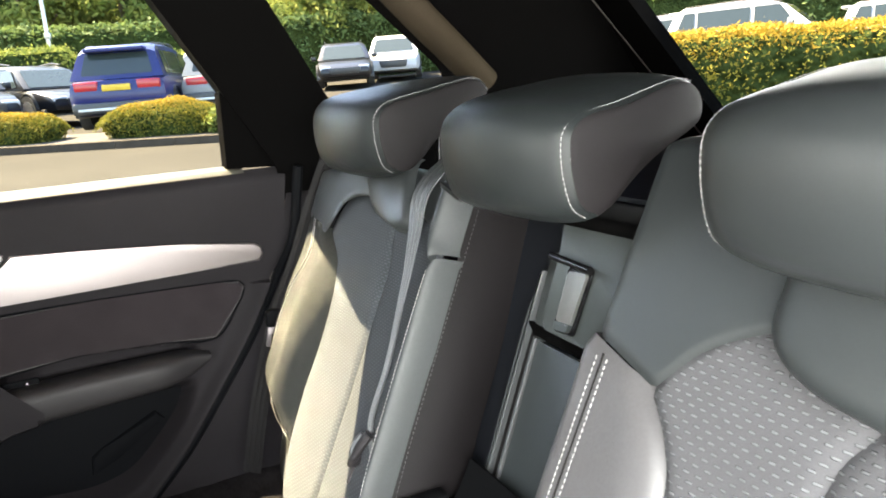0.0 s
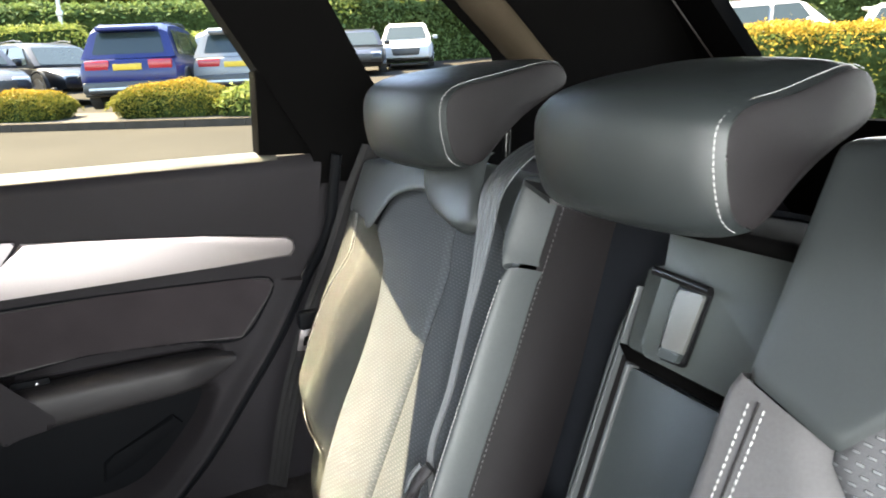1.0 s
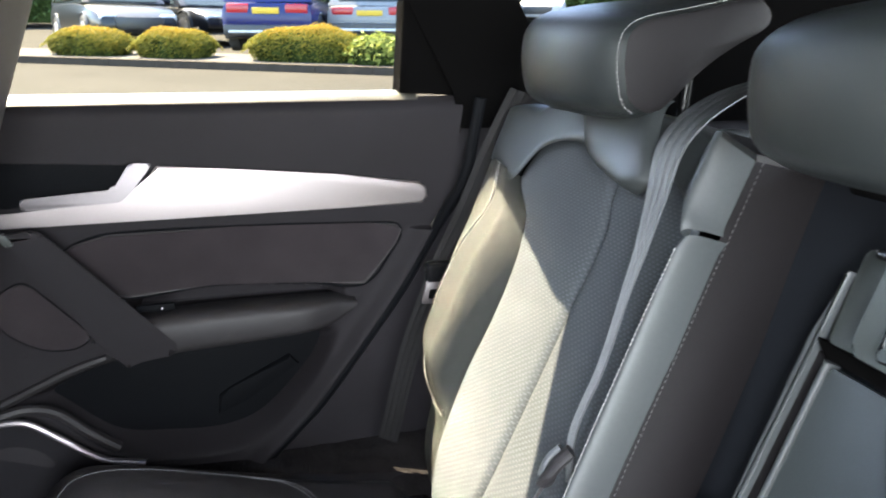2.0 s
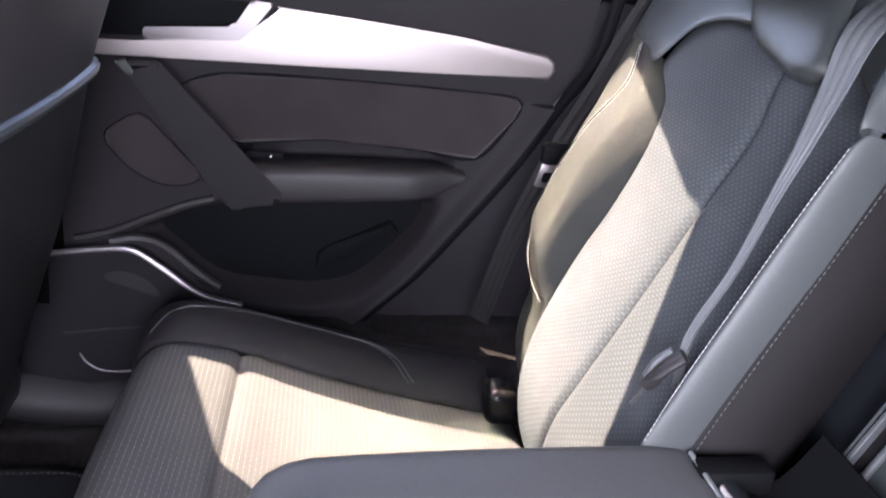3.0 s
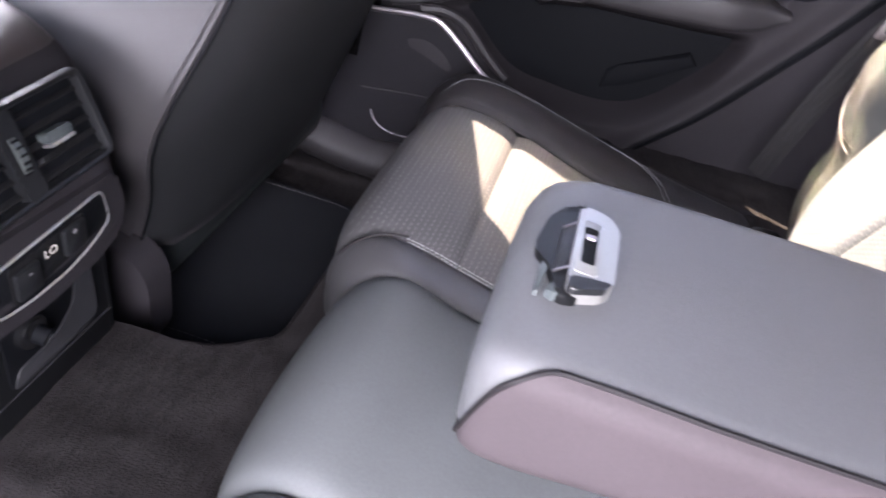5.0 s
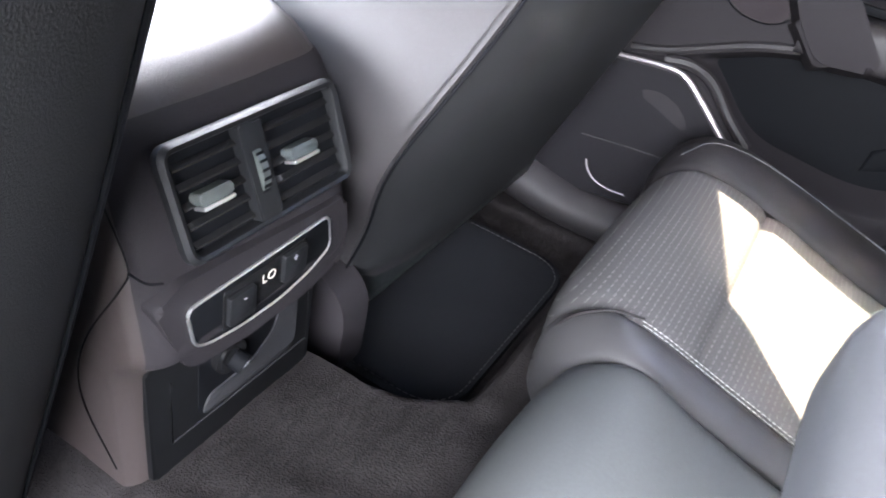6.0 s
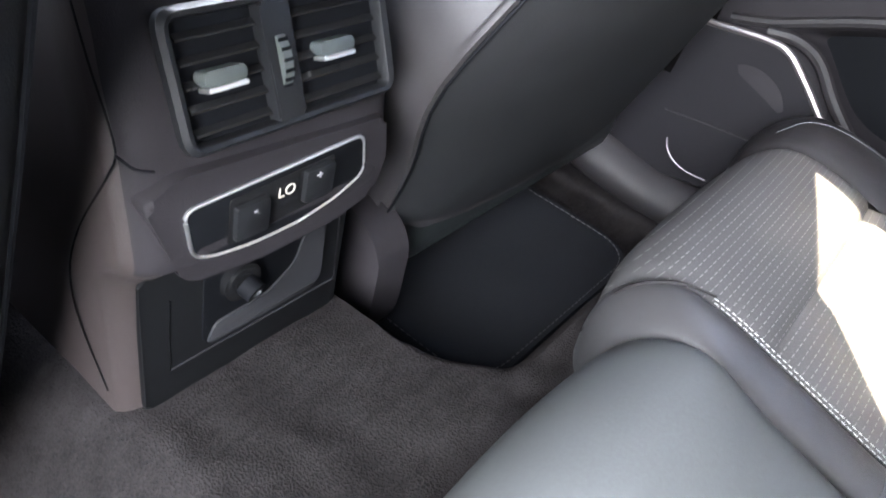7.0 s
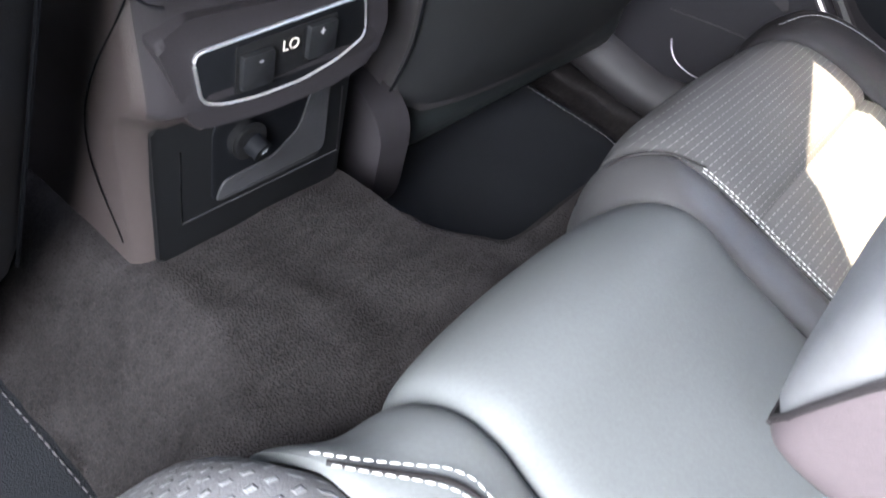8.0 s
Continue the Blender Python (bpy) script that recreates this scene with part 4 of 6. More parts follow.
bench = thing("rear_seat_cushion", (0.35, 0.015, 0.45), "rear bench cushion in dark leather with woven cloth seats", "seat cushion")
body = [[CU(y, q, -0.022) for q in [i / 30 for i in range(31)]] + [Vector((0.70, y, 0.44))] for y in [-0.655 + 1.34 * i / 12 for i in range(13)]]
part("core", loft(body), M_leather_side, bench)
for near in (False, True):
    k = lambda v: (lambda q, v=v: v)
    e0, e1 = (0.106, 0.176) if near else (0.166, 0.222)
    near_edge = lambda q: 0.176 + 0.008 * ramp01((cf(0.190) - q) / (cf(0.190) - cf(0.160)))
    mid_q = cq(0.268)
    part("cloth_front", cushion_panel(near_edge if near else k(e1), k(0.548), 0.10, mid_q, lambda u, v: 0.006 * math.sin(math.pi * u), 28, 40, near), M_cloth_near_lit if near else M_cloth_seat, bench, "woven cloth front of the seat")
    part("cloth_rear", cushion_panel(k(e1), lambda q: 0.548 - 0.08 * (q - mid_q), mid_q, cq(0.62), lambda u, v: 0.006 * math.sin(math.pi * u) - 0.006 * v, 28, 30, near), M_cloth_near_lit if near else M_cloth_seat, bench, "woven cloth rear of the seat")
    bol_in, bol_out = (lambda q: 0.548 - 0.08 * max(q - mid_q, 0)), (lambda q: 0.668 - 0.02 * q)
    bol_h = lambda u, v: 0.013 * math.sin(math.pi * (0.1 + 0.75 * u)) - 0.05 * max(u - 0.72, 0) ** 1.2 - 0.008 * v
    part("outer_bolster", cushion_panel(bol_in, bol_out, 0.10, cq(0.60), bol_h, 24, 60, near), M_leather_flank_shade, bench, "smooth leather side bolster, darkened for shade")
    # near edge in the lit tone, far edge in the shaded one
    part("inner_bolster", cushion_panel(k(e0), near_edge if near else k(e1), 0.12, cq(0.62), lambda u, v: 0.005 * math.sin(math.pi * u) ** 0.6, 20, 70, near, 0.005, 0.0035), M_leather_bench_lit if near else M_leather_bench_shade, bench, "smooth leather inner edge")
    if near:
        rows = [[(0.1765, 0.1860), (0.1680, 0.1902), (0.1585, 0.1951), (0.1500, 0.2014), (0.1430, 0.2091), (0.1385, 0.2175), (0.1350, 0.2315), (0.1330, 0.2886), (0.1320, 0.3966)], [(0.1755, 0.1960), (0.1660, 0.2019), (0.1575, 0.2082), (0.1510, 0.2156), (0.1460, 0.2247), (0.1430, 0.2359), (0.1410, 0.2506), (0.1400, 0.3076), (0.1395, 0.3976)]]
        for row in rows:
            part("edge_stitching", stitches(path([CU(y, cf(x), 0.0076, True) for y, x in row], 60), 0.0058, 0.0042, 0.0007), M_thread, bench)
        part("edge_seam", tube(path([CU((a[0] + b[0]) / 2, cf((a[1] + b[1]) / 2), 0.0055, True) for a, b in zip(*rows)], 40), 0.0016, 6), M_leather_side, bench)
    else:
        for dy in (0.0, -0.0065):
            part("edge_stitching", stitches([CU(e1 - 0.006 + dy, q, 0.0075 + (0.001 if dy else 0)) for q in (cq(0.175), cq(0.19), cq(0.205), cq(0.22), cq(0.24), cq(0.265), cq(0.30), cq(0.40), cq(0.50), cq(0.60))], 0.0050, 0.0035, 0.00045), M_thread, bench)
        part("front_piping", tube(path([CU(y, q, 0.0045) for y, q in ((0.224, cq(0.172)), (0.214, 0.34), (0.206, 0.29), (0.203, 0.22))], 24), 0.0013, 6), M_leather_side, bench)
    for dy in (0.0, -0.007):
        run = []
        for y, x in ((0.575, 0.172), (0.600, 0.190), (0.612, 0.215), (0.621, 0.26), (0.626, 0.33), (0.624, 0.40), (0.616, 0.440), (0.590, 0.468), (0.545, 0.490))[(5 if dy else 0):]:
            q = cf(x + dy)
            u = (y + 0.3 * dy - bol_in(q)) / (bol_out(q) - bol_in(q))
            run.append(CU(y + 0.3 * dy, q, bol_h(u, (q - 0.10) / (cq(0.60) - 0.10)) + 0.0010, near))
        part("bolster_stitching", stitches(path(run, 50), 0.0052, 0.0036, 0.00055), M_thread_grey, bench)
# pad colour lightened to carry the sheen of the door's light
part("centre_pad", cushion_panel(lambda q: -0.076, lambda q: 0.166 + 0.020 * ramp01((q - 0.55) / 0.3), 0.05, cq(0.66), lambda u, v: 0.013 * math.sin(math.pi * u) ** 0.5 + 0.004, 36, 60, False, 0.009, 0.006), M_leather_bench_lit, bench, "smooth leather middle seat, lightened for sheen")
for near in (False, True):
    part("isofix_cover", box((0.578, flip(0.500, near) - 0.024, 0.598), (0.622, flip(0.500, near) + 0.024, 0.650), 0.013, 4), M_gloss, bench, "black plastic child-seat anchor cover")

# ---- folded armrest ----
arm = thing("folding_armrest", (0.50, 0.03, 0.78), "folded-down grey leather rear armrest with a black latch", "armrest")
a_lo = spline([0.32, 0.36, 0.50, 0.66], [-0.092, -0.088, -0.078, -0.060])
a_hi = spline([0.32, 0.36, 0.50, 0.66], [0.110, 0.120, 0.146, 0.168])
a_top = spline([0.32, 0.36, 0.50, 0.66], [0.866, 0.864, 0.849, 0.832])


def arm_ring(x, k, drop=0.0):
    y0, y1, zt = a_lo(x), a_hi(x), a_top(x) - drop
    zb = 0.785
    cy, cz, hw, hh = (y0 + y1) / 2, (zt + zb) / 2, (y1 - y0) / 2 * k, (zt - zb) / 2 * k
    out = []
    for a, b in rounded([(-hw, -hh), (-hw, hh), (hw, hh), (hw, -hh)], 0.018, 6):
        out.append(Vector((x, cy + a, cz + b)))
    return out


xs = [(0.322, 0.60, 0.02), (0.324, 0.80, 0.012), (0.330, 0.90, 0.006), (0.338, 0.955, 0.003), (0.350, 0.985, 0.001), (0.365, 1.0, 0)] + [(0.365 + 0.285 * i / 10, 1.0, 0) for i in range(1, 11)] + [(0.657, 0.97, 0), (0.660, 0.90, 0)]
part("body", loft([arm_ring(*q) for q in xs]), M_armrest, arm, "grey leather armrest top")


side_top = spline([0.326, 0.331, 0.340, 0.350, 0.362, 0.38, 0.45, 0.54, 0.66], [0.790, 0.815, 0.842, 0.855, 0.8610, 0.8605, 0.8530, 0.8435, 0.8305])
side_in = spline([0.326, 0.330, 0.338, 0.350, 0.365, 0.40], [0.018, 0.0100, 0.0045, 0.0015, 0.0, 0.0])


def arm_side(u, v):
    """The near side: a leather panel whose seam runs along the upper edge and down the front corner."""
    x = 0.3265 + 0.3255 * (0.35 * u + 0.65 * u * u)
    z = 0.786 + (side_top(x) - 0.786) * v
    turn = 0.018 * (1 - math.sqrt(min(1.0, max(a_top(x) - z, 0) / 0.018))) ** 2
    under = 0.018 * (1 - math.sqrt(min(1.0, max(z - 0.785, 0) / 0.018))) ** 2
    return Vector((x, a_lo(x) - 0.0030 + side_in(x) + turn + under, z))


part("side_panel", sheet(arm_side, 60, 22), M_armrest_side, arm, "darker leather side panel")
part("side_seam", tube([arm_side(i / 60, 1.0) + Vector((0, 0.0004, 0.0004)) for i in range(61)], 0.0016, 6), M_leather_side, arm)
part("front_seam", tube([Vector((0.3262, 0.09 * s - 0.075, 0.791)) for s in (0, 0.5, 1)], 0.0012, 6), M_leather_side, arm)
AT = lambda a, b, h: Vector((a, b, a_top(a) + h))
DROP = lambda a, b, h: AT(a, b, h - 0.42 * max(0.354 - a, 0))
hs = part("latch_housing", prism(rounded([(0.3385, 0.008), (0.3375, 0.020), (0.3405, 0.046), (0.3515, 0.062), (0.3680, 0.058), (0.3680, -0.031), (0.3560, -0.033), (0.3480, -0.006)], 0.005), lambda a, b, h: DROP(a, b, h - 0.012), 0.0185, 0.004, 3), M_piano, arm, "glossy black latch housing")
part("latch_plate", prism(rounded([(0.3575, 0.055), (0.3665, 0.056), (0.3770, 0.053), (0.3838, 0.042), (0.3852, -0.012), (0.3800, -0.021), (0.3640, -0.030), (0.3600, -0.029)], 0.006, 6), lambda a, b, h: AT(a, b, h - 0.003), 0.0135, 0.0028, 3), M_latch, hs, "satin metal latch plate")
part("slot_frame", prism(rounded([(0.3600, 0.040), (0.3735, 0.039), (0.3755, -0.013), (0.3618, -0.014)], 0.003), lambda a, b, h: AT(a, b, h + 0.0100), 0.0012, 0.0006), M_latch, hs)
part("latch_slot", prism(rounded([(0.3625, 0.032), (0.3712, 0.032), (0.3722, -0.004), (0.3640, -0.004)], 0.002), lambda a, b, h: AT(a, b, h + 0.0107), 0.0010, 0.0003), M_plastic_dark, hs, "dark slot")
part("latch_hook", box((0.3640, 0.019, 0.8735), (0.3700, 0.0235, 0.8762), 0.0008), M_strip, hs)
part("release_flap", prism([(0.3500, 0.0300), (0.3580, 0.0390), (0.3592, -0.0065), (0.3510, -0.0150)], lambda a, b, h: DROP(a, b, h + 0.0052), 0.0022, 0.0008), M_frame, hs, "dark grey release flap")
for a, b in (((0.3500, 0.0305), (0.3580, 0.0395)), ((0.3510, -0.0155), (0.3592, -0.0070)), ((0.3583, 0.0385), (0.3595, -0.0065))):
    part("flap_edge", tube([DROP(*a, 0.0078), DROP(*b, 0.0078)], 0.0006, 6), M_strip, hs)
part("plate_end", prism(rounded([(0.3605, -0.0185), (0.3845, -0.0125), (0.3800, -0.0212), (0.3640, -0.0302), (0.3600, -0.0292)], 0.002), lambda a, b, h: AT(a, b, h + 0.0068), 0.0042, 0.0018, 3), M_frame, hs, "dark lower end of the plate")
part("latch_leg", prism([(0.3446, 0.0080), (0.3472, 0.0080), (0.3480, -0.0100), (0.3466, -0.0300), (0.3440, -0.0300), (0.3436, -0.0120)], lambda a, b, h: DROP(a, b, h - 0.006), 0.0105, 0.0010), M_satin, hs, "slim grey trim edge")
part("latch_leg", prism([(0.3525, -0.0195), (0.3592, -0.0168), (0.3596, -0.0300), (0.3540, -0.0318), (0.3500, -0.0290)], lambda a, b, h: DROP(a, b, h - 0.006), 0.0110, 0.0012), M_satin, hs, "slim grey trim edge")
part("rear_trim", tube([(0.657, 0.146, 0.835), (0.659, 0.06, 0.836), (0.663, -0.052, 0.836)], 0.0019, 6), M_chrome, arm, "thin bright edge")
hinge = thing("armrest_hinge", (0.68, 0.03, 0.80), "black plastic hinge cover behind the armrest", "hinge cover")
part("roller", tube([(0.676, 0.118, 0.818), (0.682, -0.09, 0.818)], 0.015, 20), M_roller, hinge, "round shiny plastic bar")
part("bracket", box((0.655, 0.118, 0.800), (0.715, 0.140, 0.838), 0.004), M_piano, hinge)
part("cover", sheet(lambda u, v: Vector((0.690 + 0.060 * u, 0.125 - 0.235 * v, 0.818 - 0.012 * math.sin(u * 3.0) + 0.05 * u * u)), 12, 6, 0.004), M_piano, hinge)

# ---- belts ----


def ribbon(points, widths, side, n=50):
    cl = path(points, n)
    wf = spline([i / (len(widths) - 1) for i in range(len(widths))], widths)
    bm = bmesh.new()
    rows = []
    for i, p in enumerate(cl):
        s = Vector(side[0]).lerp(Vector(side[1]), i / (n - 1)).normalized() * wf(i / (n - 1)) / 2
        up = s.cross(cl[min(i + 1, n - 1)] - cl[max(i - 1, 0)]).normalized()
        rows.append([bm.verts.new(p + s * (k / 7) + up * (0.0006 if k % 4 else -0.0006)) for k in range(-7, 8)])
    for a, b in zip(rows, rows[1:]):
        for k in range(14):
            bm.faces.new((a[k], a[k + 1], b[k + 1], b[k]))
    bmesh.ops.recalc_face_normals(bm, faces=bm.faces)
    bmesh.ops.solidify(bm, geom=bm.faces[:], thickness=0.0013)
    return bm


belt = thing("middle_seat_belt", (0.655, 0.203, 0.853), "grey middle seat belt lying over the seat back", "seat belt")
part("webbing", ribbon([(0.90, 0.270, 1.205), BK(0.276, 1.190, -0.012), BK(0.262, 1.14, 0.022), BK(0.248, 1.09, 0.020), BK(0.236, 1.05, 0.018), BK(0.2285, 1.018, 0.017), BK(0.208, 0.955, 0.018), BK(0.197, 0.90, 0.020), (0.655, 0.187, 0.866)], (0.050, 0.052, 0.050, 0.034, 0.020, 0.012, 0.009, 0.008, 0.008), ((0.10, 1, 0), (-0.35, 0.75, -0.3)), 70), M_belt, belt, "ribbed grey webbing")
part("buckle", tube(path([BK(0.181, 0.890, 0.024), BK(0.184, 0.876, 0.028), BK(0.187, 0.864, 0.028), BK(0.193, 0.855, 0.024)], 16), 0.0085, 12, 0.6), M_plastic_mid, belt, "dark belt buckle")
part("loop", tube(path([BK(0.194, 0.886, 0.026), BK(0.197, 0.872, 0.030), BK(0.198, 0.858, 0.028)], 12), 0.0045, 8, 0.6), M_belt, belt, "twisted loop of webbing")
part("tongue", tube(path([BK(0.195, 0.856, 0.022), BK(0.199, 0.846, 0.020), BK(0.203, 0.832, 0.018)], 10), 0.0040, 8, 0.4), M_strip, belt, "metal belt tongue")
obelt = thing("outer_seat_belt", (0.68, 0.69, 0.87), "dark outer seat belt with its tongue beside the seat", "seat belt")
part("webbing", ribbon([(0.815, 0.700, 1.16), (0.785, 0.712, 1.09), (0.735, 0.700, 0.99), (0.680, 0.672, 0.905), (0.635, 0.680, 0.78), (0.60, 0.68, 0.64)], (0.046, 0.046, 0.04, 0.034, 0.03, 0.03), ((0.9, -0.3, -0.3), (0.9, -0.4, -0.3))), M_belt_dark, obelt)
part("tongue_grip", box((0.655, 0.655, 0.896), (0.705, 0.675, 0.925), 0.006, 3), M_plastic_dark, obelt)
tg = part("tongue", prism(rounded([(0.650, 0.862), (0.684, 0.862), (0.690, 0.898), (0.658, 0.898)], 0.004), lambda a, b, h: Vector((a, 0.668 - h, b)), 0.003, 0.001), M_strip, obelt, "dull metal tongue")
part("tongue_slot", prism(rounded([(0.659, 0.870), (0.678, 0.870), (0.680, 0.884), (0.662, 0.884)], 0.003), lambda a, b, h: Vector((a, 0.6645 - h, b)), 0.002, 0.0004), M_gloss, tg)

# ---- rear of the centre console ----
con = thing("centre_console", (-0.1, 0.007, 0.58), "rear end of the centre console with air vents and climate panel", "console")
CY = 0.007


sec = path([(-0.62, 0.885), (-0.30, 0.885), (-0.09, 0.880), (-0.055, 0.872), (-0.030, 0.850), (-0.018, 0.820), (-0.008, 0.790), (-0.004, 0.765), (0.001, 0.735), (0.002, 0.714), (-0.012, 0.704)], 60)
sec = sec + [Vector((-0.020, 0.69)), Vector((-0.022, 0.64)), Vector((-0.024, 0.570)), Vector((-0.62, 0.54))]
rings = []
for s in [-1, -0.985, -0.96, -0.92, -0.86, -0.75, -0.5, -0.25, 0, 0.25, 0.5, 0.75, 0.86, 0.92, 0.96, 0.985, 1]:
    half = 0.099
    k = 1 - 0.06 * abs(s) ** 6
    rings.append([Vector((p.x - 0.014 * abs(s) ** 14 - (0.004 * abs(s) ** 6 if p.y > 0.6 else 0), CY + s * (half - 0.006 * ramp01((p.y - 0.80) / 0.1) - 0.005 * ramp01((0.68 - p.y) / 0.06)), 0.70 + (p.y - 0.70) * (1 - 0.02 * abs(s) ** 6))) for p in sec])
part("shell", loft(rings), M_plastic_warm, con, "brown-black soft plastic console end")
face = spline([0.706, 0.714, 0.735, 0.765, 0.79, 0.82, 0.85, 0.866], [-0.008, 0.002, 0.001, -0.004, -0.008, -0.018, -0.030, -0.046])


def fascia(u, v):
    s, z = -0.95 + 1.90 * u, 0.709 + 0.150 * v
    return Vector((face(z) - 0.014 * abs(s) ** 14 - 0.004 * abs(s) ** 6 + 0.0016 - 0.0012 * (abs(2 * u - 1) ** 20 + abs(2 * v - 1) ** 20), CY + s * (0.099 - 0.006 * ramp01((z - 0.80) / 0.1)), z))


part("fascia", sheet(fascia, 40, 30), M_plastic, con, "dark plate round the vents and the climate panel")
# air vents
VF = lambda a, b, h: Vector((0.0035 - 0.42 * (b - 0.79) + h * 0.92, CY + a, b + h * 0.39))
frame_o = rounded([(-0.074, 0.786), (-0.074, 0.850), (0.074, 0.850), (0.074, 0.786)], 0.010, 6)
frame_i = rounded([(-0.0675, 0.791), (-0.0675, 0.8445), (0.0665, 0.8445), (0.0665, 0.791)], 0.005, 6)
bm = bmesh.new()
loops = []
for ol, h in ((frame_o, 0.0), (frame_o, 0.005), ([(a * 0.97, 0.818 + (b - 0.818) * 0.94) for a, b in frame_o], 0.008), ([(a * 1.02, 0.818 + (b - 0.818) * 1.04) for a, b in frame_i], 0.007), (frame_i, 0.004), (frame_i, -0.014)):
    loops.append([bm.verts.new(VF(a, b, h)) for a, b in ol])
for p, q in zip(loops, loops[1:]):
    for i in range(len(p)):
        bm.faces.new((p[i], p[(i + 1) % len(p)], q[(i + 1) % len(p)], q[i]))
vent = part("air_vent", bm, M_frame, con, "satin black vent frame")
part("vent_back", prism(frame_i, lambda a, b, h: VF(a, b, -0.002 + h), 0.0016, 0), M_plastic_dark, vent)
part("centre_bar", prism(rounded([(-0.018, 0.790), (-0.018, 0.8455), (0.001, 0.8455), (0.001, 0.790)], 0.002), lambda a, b, h: VF(a, b, -0.001 + h), 0.0085, 0.002), M_frame, vent)
for a0, a1, c in ((-0.066, -0.0195, -0.046), (0.0025, 0.0635, 0.028)):
    for i in range(5):
        b = 0.796 + 0.0103 * i
        sl = [VF(a, b, 0) for a in (a0, a1)]
        part("slat", loft([[p + Vector((0.0010, 0, 0.0028)), p + Vector((0.0046, 0, 0.0012)), p + Vector((0.0050, 0, 0.0002)), p + Vector((0.0010, 0, 0.0012))] for p in sl]), M_gloss, vent)
    tab = part("slat_tab", prism(rounded([(c - 0.013, 0.8145), (c - 0.013, 0.8215), (c + 0.012, 0.8215), (c + 0.012, 0.8145)], 0.003), lambda a, b, h: VF(a, b + 0.0005, 0.002 + h), 0.009, 0.0012), M_hatch if c < 0 else M_satin, vent, "grey slat tab")
    part("tab_edge", prism(rounded([(c - 0.0125, 0.8122), (c - 0.0125, 0.8142), (c + 0.0115, 0.8142), (c + 0.0115, 0.8122)], 0.0008), lambda a, b, h: VF(a, b + 0.0005, 0.003 + h), 0.0085, 0.001), M_chrome, tab, "bright edge")
wheel = part("thumb_wheel", loft([[VF(-0.0085 + s * 0.003, 0.818 + 0.0125 * math.cos(w), 0.005 + 0.0065 * math.sin(w)) for w in [k * 6.2832 / 28 for k in range(28)]] for s in (-1, -0.8, 0.8, 1)]), M_hatch, vent, "small ribbed thumb wheel")
for k in range(7):
    w = 0.35 + k * 0.40
    part("rib", prism([(-0.0116, -0.0008), (-0.0116, 0.0008), (-0.0054, 0.0008), (-0.0054, -0.0008)], lambda a, b, h, w=w: VF(a, 0.818 + (0.0127 + h) * math.cos(w) + b, 0.005 + (0.0067 + h) * math.sin(w)), 0.0004, 0), M_plastic_dark, wheel)
# climate panel
CF = lambda a, b, h: Vector((0.0030 + h - 0.0006 * (a / 0.07) ** 2, CY + a, b))
clim_o = rounded([(-0.066, 0.720), (-0.072, 0.753), (0.059, 0.758), (0.065, 0.727), (0.040, 0.7165), (0.010, 0.711), (-0.025, 0.711), (-0.052, 0.7145)], 0.008, 6)
part("climate_surround", prism(rounded([(-0.074, 0.774), (-0.0935, 0.763), (-0.072, 0.706), (-0.062, 0.700), (-0.013, 0.6945), (0.044, 0.6955), (0.080, 0.704), (0.088, 0.730), (0.080, 0.764)], 0.006), lambda a, b, h: CF(a, b, -0.012 + h), 0.0125, 0.004, 3), M_plastic, con, "angular dark surround of the climate panel")
cl = part("climate_panel", prism(clim_o, lambda a, b, h: CF(a, b, -0.006 + h), 0.0075, 0.001), M_plastic_dark, con, "black climate panel with a chrome border")
part("chrome_border", tube([CF(a, b, 0.0012) for a, b in clim_o] + [CF(*clim_o[0], 0.0012), CF(*clim_o[1], 0.0012)], 0.0012, 6), M_chrome, cl, "thin chrome border")
part("display", prism(rounded([(-0.044, 0.718), (-0.044, 0.750), (0.034, 0.753), (0.036, 0.725)], 0.003), lambda a, b, h: CF(a, b, 0.001 + h), 0.0016, 0.0004), M_gloss, cl, "glossy black display")
for a, z in ((-0.0285, 0.721), (0.0215, 0.727)):
    part("button", prism(rounded([(a - 0.0125, z), (a - 0.0125, z + 0.023), (a + 0.0105, z + 0.023), (a + 0.0105, z)], 0.002), lambda p, b, h: CF(p, b, 0.0024 + h), 0.0035, 0.001), M_frame, cl)


def lettering(text, size, m, parent, material, thin=0.0):
    """Built-in font lettering, turned into a mesh."""
    cu = bpy.data.curves.new("text", "FONT")
    cu.body, cu.size, cu.align_x, cu.align_y, cu.extrude = text, size, "CENTER", "CENTER", 0.0002
    cu.offset = -thin
    ob = bpy.data.objects.new("text", cu)
    scene.collection.objects.link(ob)
    me = bpy.data.meshes.new_from_object(ob)
    bpy.data.objects.remove(ob)
    me.transform(m)
    me.materials.append(material)
    out = new("lettering", me)
    out.parent = parent
    return out


lit = bpy.data.materials.new("lit_digits")
lit.use_nodes = True
lb = lit.node_tree.nodes["Principled BSDF"]
lb.inputs["Base Color"].default_value = (0.20, 0.195, 0.18, 1)
lb.inputs["Emission Color"].default_value, lb.inputs["Emission Strength"].default_value = (1.0, 0.93, 0.8, 1), 0.015
TURN_TEXT = pose(0, 0, 0, 90, 0, 90)
lettering("LO", 0.0104, Matrix.Translation((0.0068, CY - 0.0045, 0.7415)) @ TURN_TEXT, cl, lit, 0.0001)
lettering("-", 0.011, Matrix.Translation((0.0092, CY - 0.0285, 0.7395)) @ TURN_TEXT, cl, M_steel_trim)
lettering("+", 0.009, Matrix.Translation((0.0092, CY + 0.0190, 0.745)) @ TURN_TEXT, cl, M_steel_trim)
